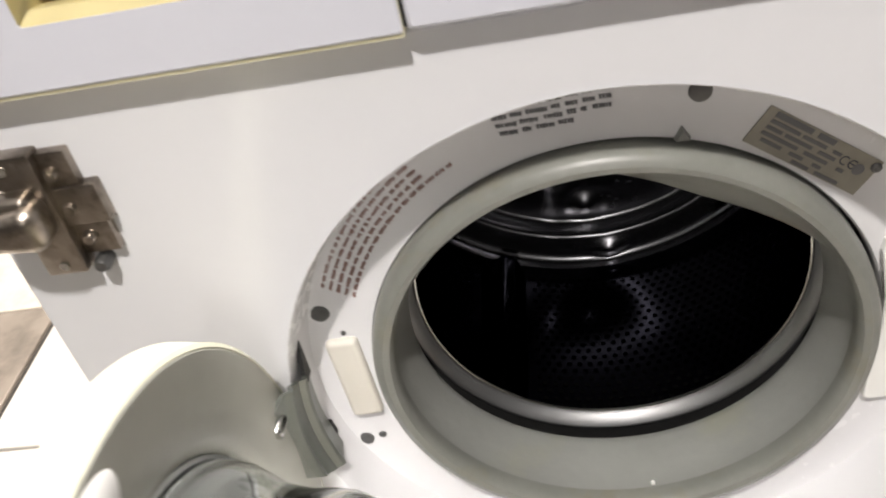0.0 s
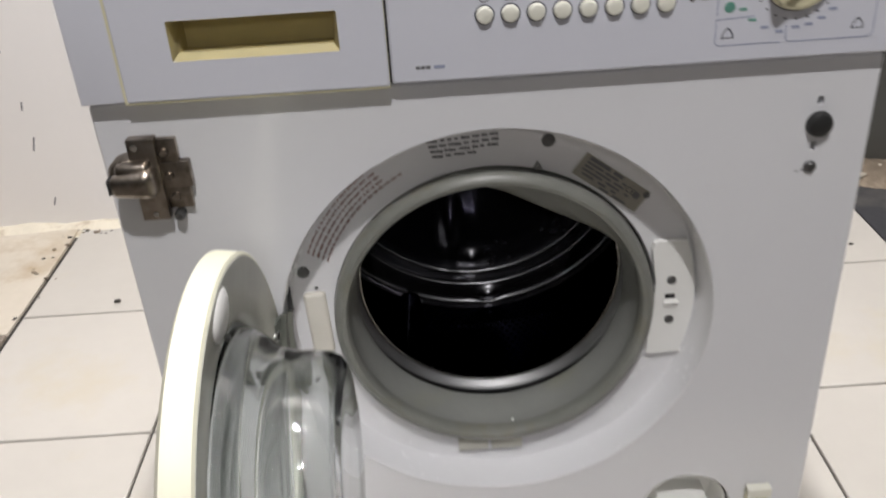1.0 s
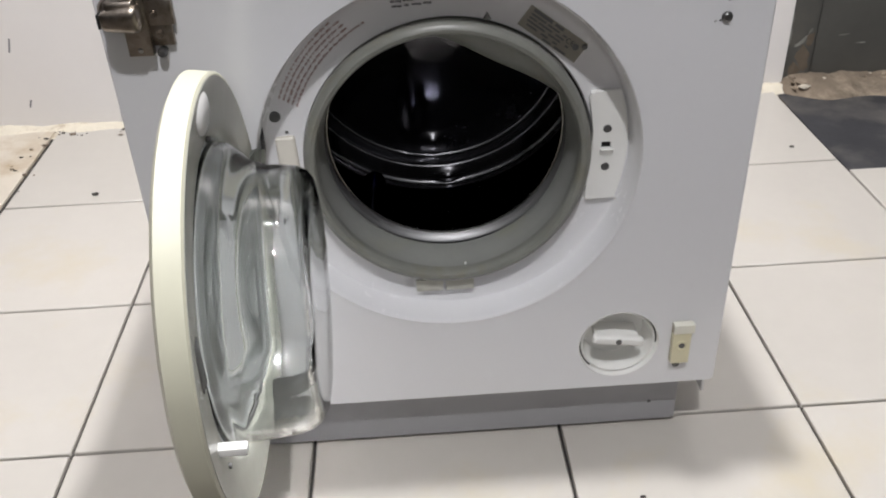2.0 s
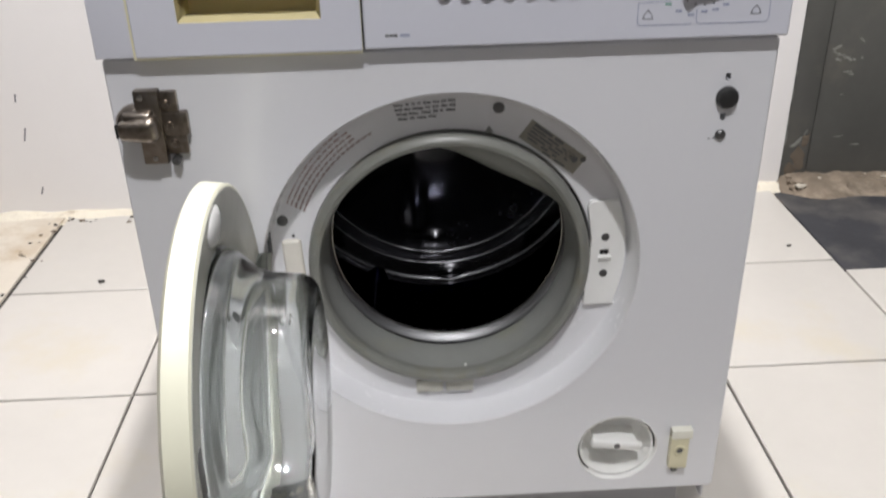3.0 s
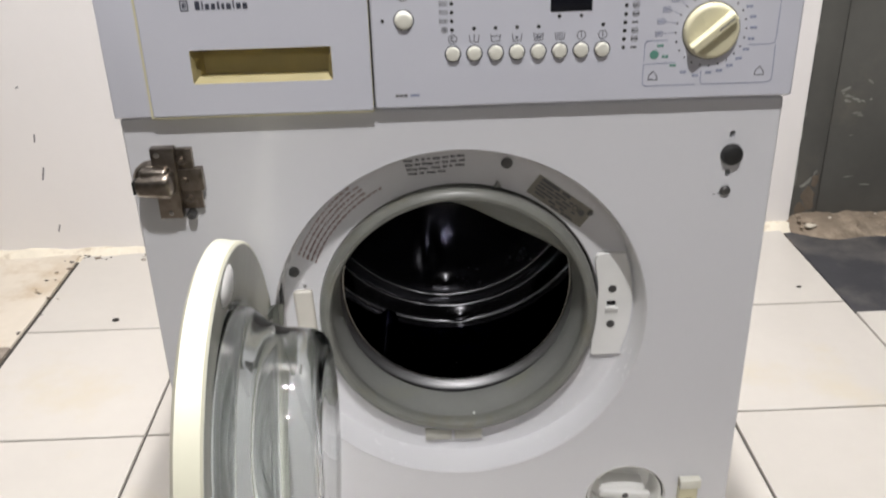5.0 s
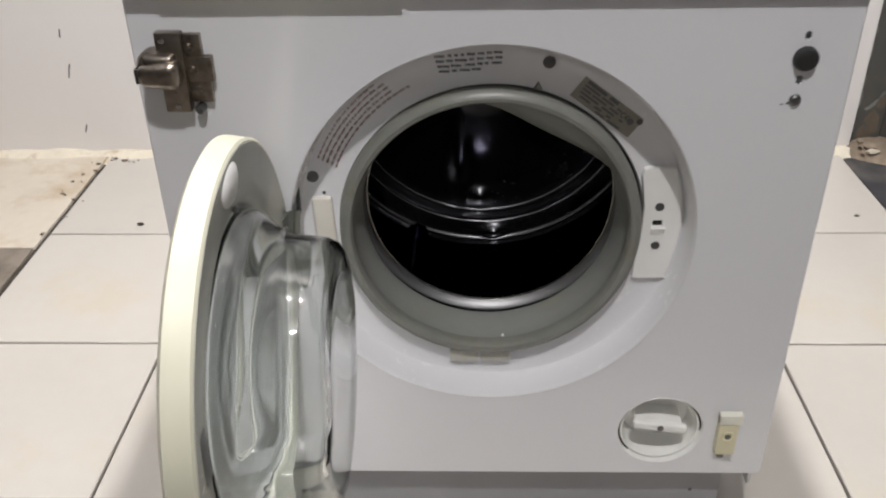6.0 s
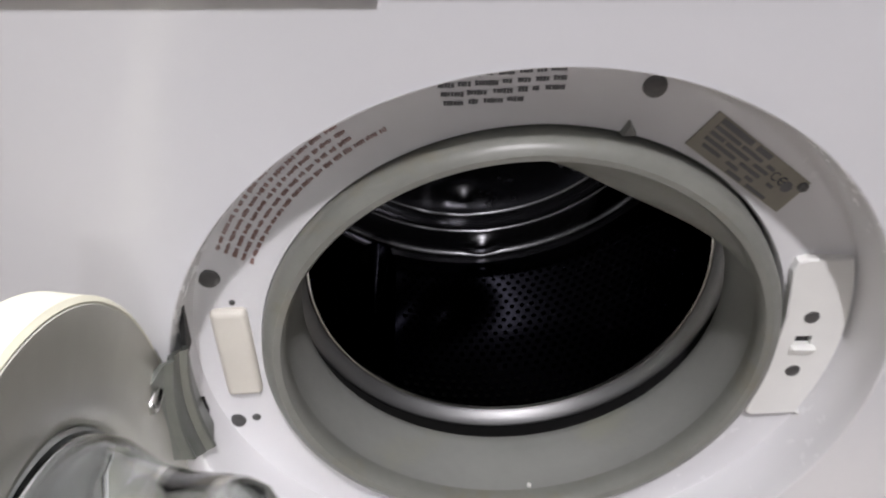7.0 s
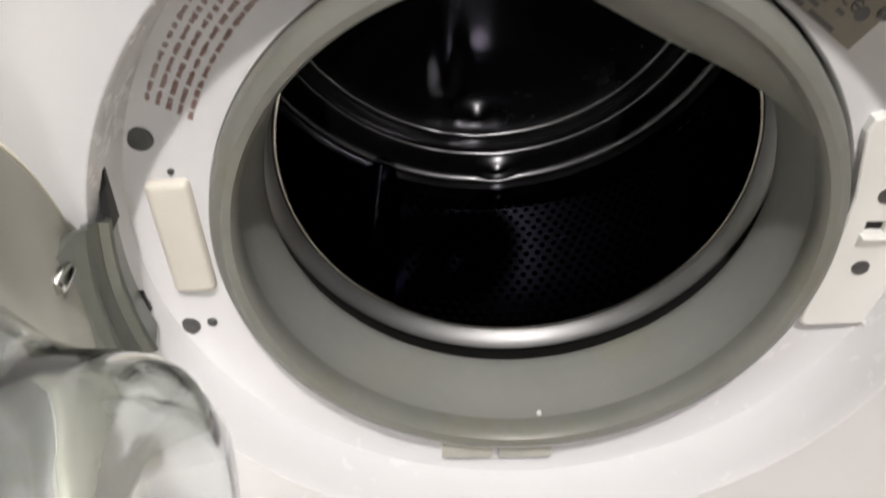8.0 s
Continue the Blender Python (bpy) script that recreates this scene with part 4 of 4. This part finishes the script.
part("screw", lathe([(0, -0.0090), (0.0030, -0.0095), (0.0044, -0.0070), (0.0044, 0.0)], "y", (-0.2475, 0, 0.5180), 16), SCREW, cab)

cab.location.z -= 0.0022
cab.scale.y = 1.12

# push catch, catch screw, strike block, pump cap
part("catch_plug", lathe([(0, -0.0070), (0.0060, -0.0072), (0.0088, -0.0060), (0.0102, -0.0030), (0.0104, 0.0005)], "y", (0.2550, 0, 0.5545), 32), PLUG, front, "round black rubber plug")
part("screw", lathe([(0, -0.0030), (0.0030, -0.0032), (0.0048, -0.0018), (0.0052, 0.0005)], "y", (0.2530, 0, 0.5185), 20), SCREW, front)
part("paint_chip", slab(0.2462, 0.2492, 0.5150, 0.5166, 0.0, 0.0004, None, 20), GREYINK, front, "small grey scuffs beside a screw")
part("paint_chip", slab(0.2415, 0.2440, 0.5145, 0.5153, 0.0, 0.0004, None, 8), GREYINK, front, "small grey scuffs beside a screw")
blk = box(0.2400, 0.2605, -0.0090, 0.0, 0.1235, 0.1765, 0.0015, 2)
strike = part("strike_block", blk, CREAM, washer, "small cream plastic strike block")
part("strike_lug", box(0.2400, 0.2630, -0.0102, -0.0010, 0.1660, 0.1776, 0.0008), BUTTON, strike)
part("screw_boss", lathe([(0.0072, -0.0085), (0.0070, -0.0102), (0.0052, -0.0104), (0.0040, -0.0092), (0, -0.0090)], "y", (0.2505, 0, 0.1490), 24), CREAM, strike)
part("screw", dot(0.2505, 0.1490, 0.0034, -0.0091, 0.0006), SCREW, strike)
part("screw", lathe([(0, -0.0040), (0.0025, -0.0042), (0.0042, -0.0025), (0.0042, 0.0005)], "y", (0.2490, 0, 0.1170), 18), SCREW, front)
dish = lathe([(0.0453, 0.0006), (0.0449, -0.0006), (0.0443, 0.0002), (0.0438, 0.0055), (0.0420, 0.0060), (0.0412, 0.0040), (0.0398, 0.0040), (0.0388, 0.0075), (0.0376, 0.0200), (0.0350, 0.0330), (0, 0.0340)], "y", (0.182, 0, 0.1490), 72)
pump = part("pump_cap", dish, WHITEP, washer, "round white drain pump cap with a grip bar")
# two black arcs drawn for the shade in the cap's seam
for a0, a1 in ((-5, 55), (165, 225)):
    part("cap_gap_shade", lathe([(0.0436, 0.0048), (0.0428, 0.0046), (0.0421, 0.0052)], "y", (0.182, 0, 0.149), 20, a0, a1), BLACK, pump)
bm = box(-0.0285, 0.0285, -0.0030, 0.0060, -0.0048, 0.0048, 0.0028, 3)
bmesh.ops.rotate(bm, cent=(0, 0, 0), matrix=Matrix.Rotation(radians(8), 3, "Y"), verts=bm.verts)
bmesh.ops.translate(bm, vec=(0.181, 0, 0.1545), verts=bm.verts)
part("cap_grip", bm, WHITEP, pump)
bm = box(-0.0255, 0.0255, 0.0050, 0.0335, -0.0024, 0.0024, 0.001, 1)
bmesh.ops.rotate(bm, cent=(0, 0, 0), matrix=Matrix.Rotation(radians(8), 3, "Y"), verts=bm.verts)
bmesh.ops.translate(bm, vec=(0.181, 0, 0.1545), verts=bm.verts)
part("grip_web", bm, WHITEP, pump)
part("grip_slot", dot(0.1812, 0.1545, 0.0036, -0.0030, 0.0003), SCREW, pump)

# ---- the floor's tiles and the rubbish at the wall ----
GAP = 0.0020
for i in range(len(XL) - 1):
    for j in range(len(YL) - 1):
        x0, x1, y0, y1 = XL[i] + GAP, XL[i + 1] - GAP, YL[j] + GAP, YL[j + 1] - GAP
        m = TILE
        if XL[i] > 0.75 and YL[j] > 0.6:
            continue
        if XL[i] > 0.75 and YL[j] > 0.3:
            y1 = 0.635
        if XL[i] < -0.85:
            m = DIRTY if YL[j] > 0.6 else BROWN if YL[j] > 0.3 else TILE
            if m is DIRTY:
                y0 = 0.628
            if m is BROWN:
                y1 = 0.625
        if XL[i] == -1.10:
            x1 -= 0.006 if YL[j] > 0.3 else 0.0
        bm = box(x0, x1, y0, y1, -0.02, 0.0, 0.0015, 1)
        part("tile", bm, m, floor, "" if m is TILE else ("dirty cream tile" if m is DIRTY else "brown stained tile"))
# floor outside the camera's view, darkened so less light bounces onto the machine
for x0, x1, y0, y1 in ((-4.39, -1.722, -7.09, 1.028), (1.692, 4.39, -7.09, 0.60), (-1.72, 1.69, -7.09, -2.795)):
    part("unseen_floor", box(x0, x1, y0, y1, -0.02, -0.001), DULLFLOOR, floor, "unseen floor, darkened to cut bounced light")
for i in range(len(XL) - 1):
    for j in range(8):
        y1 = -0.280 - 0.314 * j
        part("tile", box(XL[i] + GAP, XL[i + 1] - GAP, y1 - 0.314 + 2 * GAP, y1, -0.02, 0.0, 0.0015, 1), DARKTILE, floor, "unseen tile, darkened to cut bounced light")
part("dark_patch", box(0.7640, 4.38, 0.638, 1.27, -0.02, -0.003), DARKFLOOR, floor, "dark bare floor where tiles are missing")


def lumpy(x0, x1, y0, y1, h, nx, ny, seed, shape, taper=1e6):
    """An uneven strip lying on the floor."""
    bm = bmesh.new()
    grid = []
    for i in range(nx + 1):
        row = []
        for j in range(ny + 1):
            u, v = i / nx, j / ny
            x, y = x0 + (x1 - x0) * u, y0 + (y1 - y0) * v
            n = noise.noise(Vector((x * 14, y * 14, seed)))
            k = noise.noise(Vector((x * 45, y * 45, seed + 3)))
            edge = 0.25 * noise.noise(Vector((x * 9, seed, 0))) - 0.5 * max(0.0, 1 - u * taper)
            z = h * (shape(v + edge) + 0.45 * n * shape(v + edge) + 0.25 * k * shape(v + edge))
            row.append(bm.verts.new((x, y, z - 0.004)))
        grid.append(row)
    for i in range(nx):
        for j in range(ny):
            bm.faces.new((grid[i][j], grid[i + 1][j], grid[i + 1][j + 1], grid[i][j + 1]))
    return bm


tagged(put("mortar_strip", lumpy(0.752, 2.30, 0.935, 1.055, 0.022, 220, 24, 2, lambda v: max(0.0, min(1.0, (v - 0.1) * 2.0)), 14), RUBBLE, None, "broken brown mortar strip along the door sill", 60, "rubble"), kind="stuff")
tagged(put("plaster_strip", lumpy(-2.00, 0.787, 0.975, 1.031, 0.010, 240, 10, 7, lambda v: max(0.0, min(1.0, (v - 0.25) * 1.8))), MORTAR, None, "rough dirty plaster along the foot of the wall", 60, "plaster"), kind="stuff")
rng = random.Random(11)
for k in range(26):
    x, y = 0.80 + 0.62 * rng.random() ** 1.3, rng.uniform(0.985, 1.035)
    s = rng.choice((0.003, 0.004, 0.005, 0.006, 0.009))
    bm = bmesh.new()
    bmesh.ops.create_icosphere(bm, subdivisions=2, radius=s)
    for v in bm.verts:
        v.co += v.co.normalized() * s * 0.55 * noise.noise(v.co * 0.9 / s + Vector((x * 90, y * 50, 0)))
    wide, turn = rng.uniform(1.0, 2.0), rng.uniform(0, 180)
    bmesh.ops.scale(bm, vec=(wide, 0.8, 0.5), verts=bm.verts)
    bmesh.ops.rotate(bm, cent=(0, 0, 0), matrix=Matrix.Rotation(radians(turn), 3, "Z"), verts=bm.verts)
    bmesh.ops.translate(bm, vec=(x, y, 0.016 * min(1.0, (y - 0.955) * 20) + 0.2 * s), verts=bm.verts)
    tagged(put("mortar_lump", bm, STONE if k % 4 == 0 else RUBBLE, smooth=30), "pale broken lump of mortar on the sill", "rubble", "lumps of mortar on the sill")

# marks on the wall and crumbs on the floor
for x, z, l, a in ((-0.844, 0.263, 0.018, 80), (-0.843, 0.184, 0.030, 75), (-0.836, 0.056, 0.018, 70), (-0.855, 0.372, 0.006, 20)):
    s = slab(x - l / 2, x + l / 2, z - 0.0016, z + 0.0016, WALL_Y, 0.0006, None, a)
    part("wall_scuff", s, GREYINK, wall, "short dark scuff")
for x, y, r in ((-0.626, 0.707, 0.006), (0.695, 0.735, 0.004), (0.20, -0.09, 0.003)):
    bm = bmesh.new()
    bmesh.ops.create_icosphere(bm, subdivisions=1, radius=r)
    bmesh.ops.scale(bm, vec=(1.3, 0.8, 0.5), verts=bm.verts)
    bmesh.ops.translate(bm, vec=(x, y, r * 0.45), verts=bm.verts)
    tagged(put("crumb", bm, GROUT), "small dark crumb lying on the tiles", "debris", "crumbs on the floor")

# scrapes on the steel door and chipped paint at its edge
rng = random.Random(23)


def scrape(x, z, w, h, turn, y, parent, material=SCRAPE, label="ragged pale scrape"):
    """A thin ragged flake on an upright face."""
    bm = bmesh.new()
    n = 11
    c = bm.verts.new((x, y - 0.0008, z))
    rim = []
    for k in range(n):
        a = 2 * math.pi * k / n
        q = rng.uniform(0.55, 1.15)
        u, v = w * q * math.cos(a), h * q * math.sin(a)
        t = radians(turn)
        rim.append(bm.verts.new((x + u * math.cos(t) - v * math.sin(t), y - 0.0003, z + u * math.sin(t) + v * math.cos(t))))
    for k in range(n):
        bm.faces.new((c, rim[k], rim[(k + 1) % n]))
    return part("scrape", bm, material, parent, label, 60)


for k in range(13):
    f = rng.random()
    scrape(0.866 + 0.062 * f + rng.uniform(-0.012, 0.012), 0.295 - 0.035 * f + rng.uniform(-0.022, 0.022), rng.uniform(0.003, 0.013), rng.uniform(0.0012, 0.004), rng.uniform(-50, 30), WALL_Y + 0.018, steel_door)
for x, z, w, h, t in ((0.928, 0.318, 0.010, 0.002, -40), (0.915, 0.103, 0.012, 0.002, 5), (0.955, 0.083, 0.014, 0.002, 0), (0.905, 0.200, 0.004, 0.0015, 0)):
    scrape(x, z, w, h, t, WALL_Y + 0.018, steel_door)
for x, z, w, h, t in ((0.822, 0.098, 0.018, 0.006, 50), (0.812, 0.088, 0.010, 0.004, 20), (0.836, 0.118, 0.008, 0.004, 60)):
    scrape(x, z, w, h, t, WALL_Y + 0.010, steel_door)
for k in range(16):
    z = rng.uniform(0.0, 1.0) ** 1.3 * 0.75
    scrape(0.789 + rng.uniform(-0.001, 0.005), z, rng.uniform(0.002, 0.005), rng.uniform(0.006, 0.020), 0, WALL_Y + 0.010, steel_door)

for x, z, w, h, t in ((0.826, 0.060, 0.020, 0.030, 20), (0.812, 0.030, 0.018, 0.022, 0), (0.838, 0.100, 0.010, 0.020, -15)):
    scrape(x, z, w, h, t, WALL_Y + 0.010, steel_door, RUST, "rusty patch in the paint")

# dirt along the foot of the wall and beside the broken joint
rng = random.Random(31)
for k in range(34):
    f = rng.random()
    if k < 20:
        x, y = -0.80 + 0.36 * f ** 1.6, rng.uniform(0.965, 1.000)
    else:
        x, y = -0.79 + rng.uniform(-0.05, 0.02), 0.66 + 0.32 * f
    r = rng.choice((0.0015, 0.002, 0.003, 0.0045))
    bm = bmesh.new()
    bmesh.ops.create_icosphere(bm, subdivisions=1, radius=r)
    for v in bm.verts:
        v.co += v.co * 0.5 * noise.noise(v.co * 400 + Vector((x * 70, y * 70, k)))
    bmesh.ops.scale(bm, vec=(rng.uniform(1, 2.4), rng.uniform(0.7, 1.2), 0.5), verts=bm.verts)
    bmesh.ops.translate(bm, vec=(x, y, 0.001), verts=bm.verts)
    tagged(put("crumb", bm, RUBBLE if k % 2 else GROUT, smooth=30), "small dark crumb lying on the tiles", "debris", "crumbs on the floor")
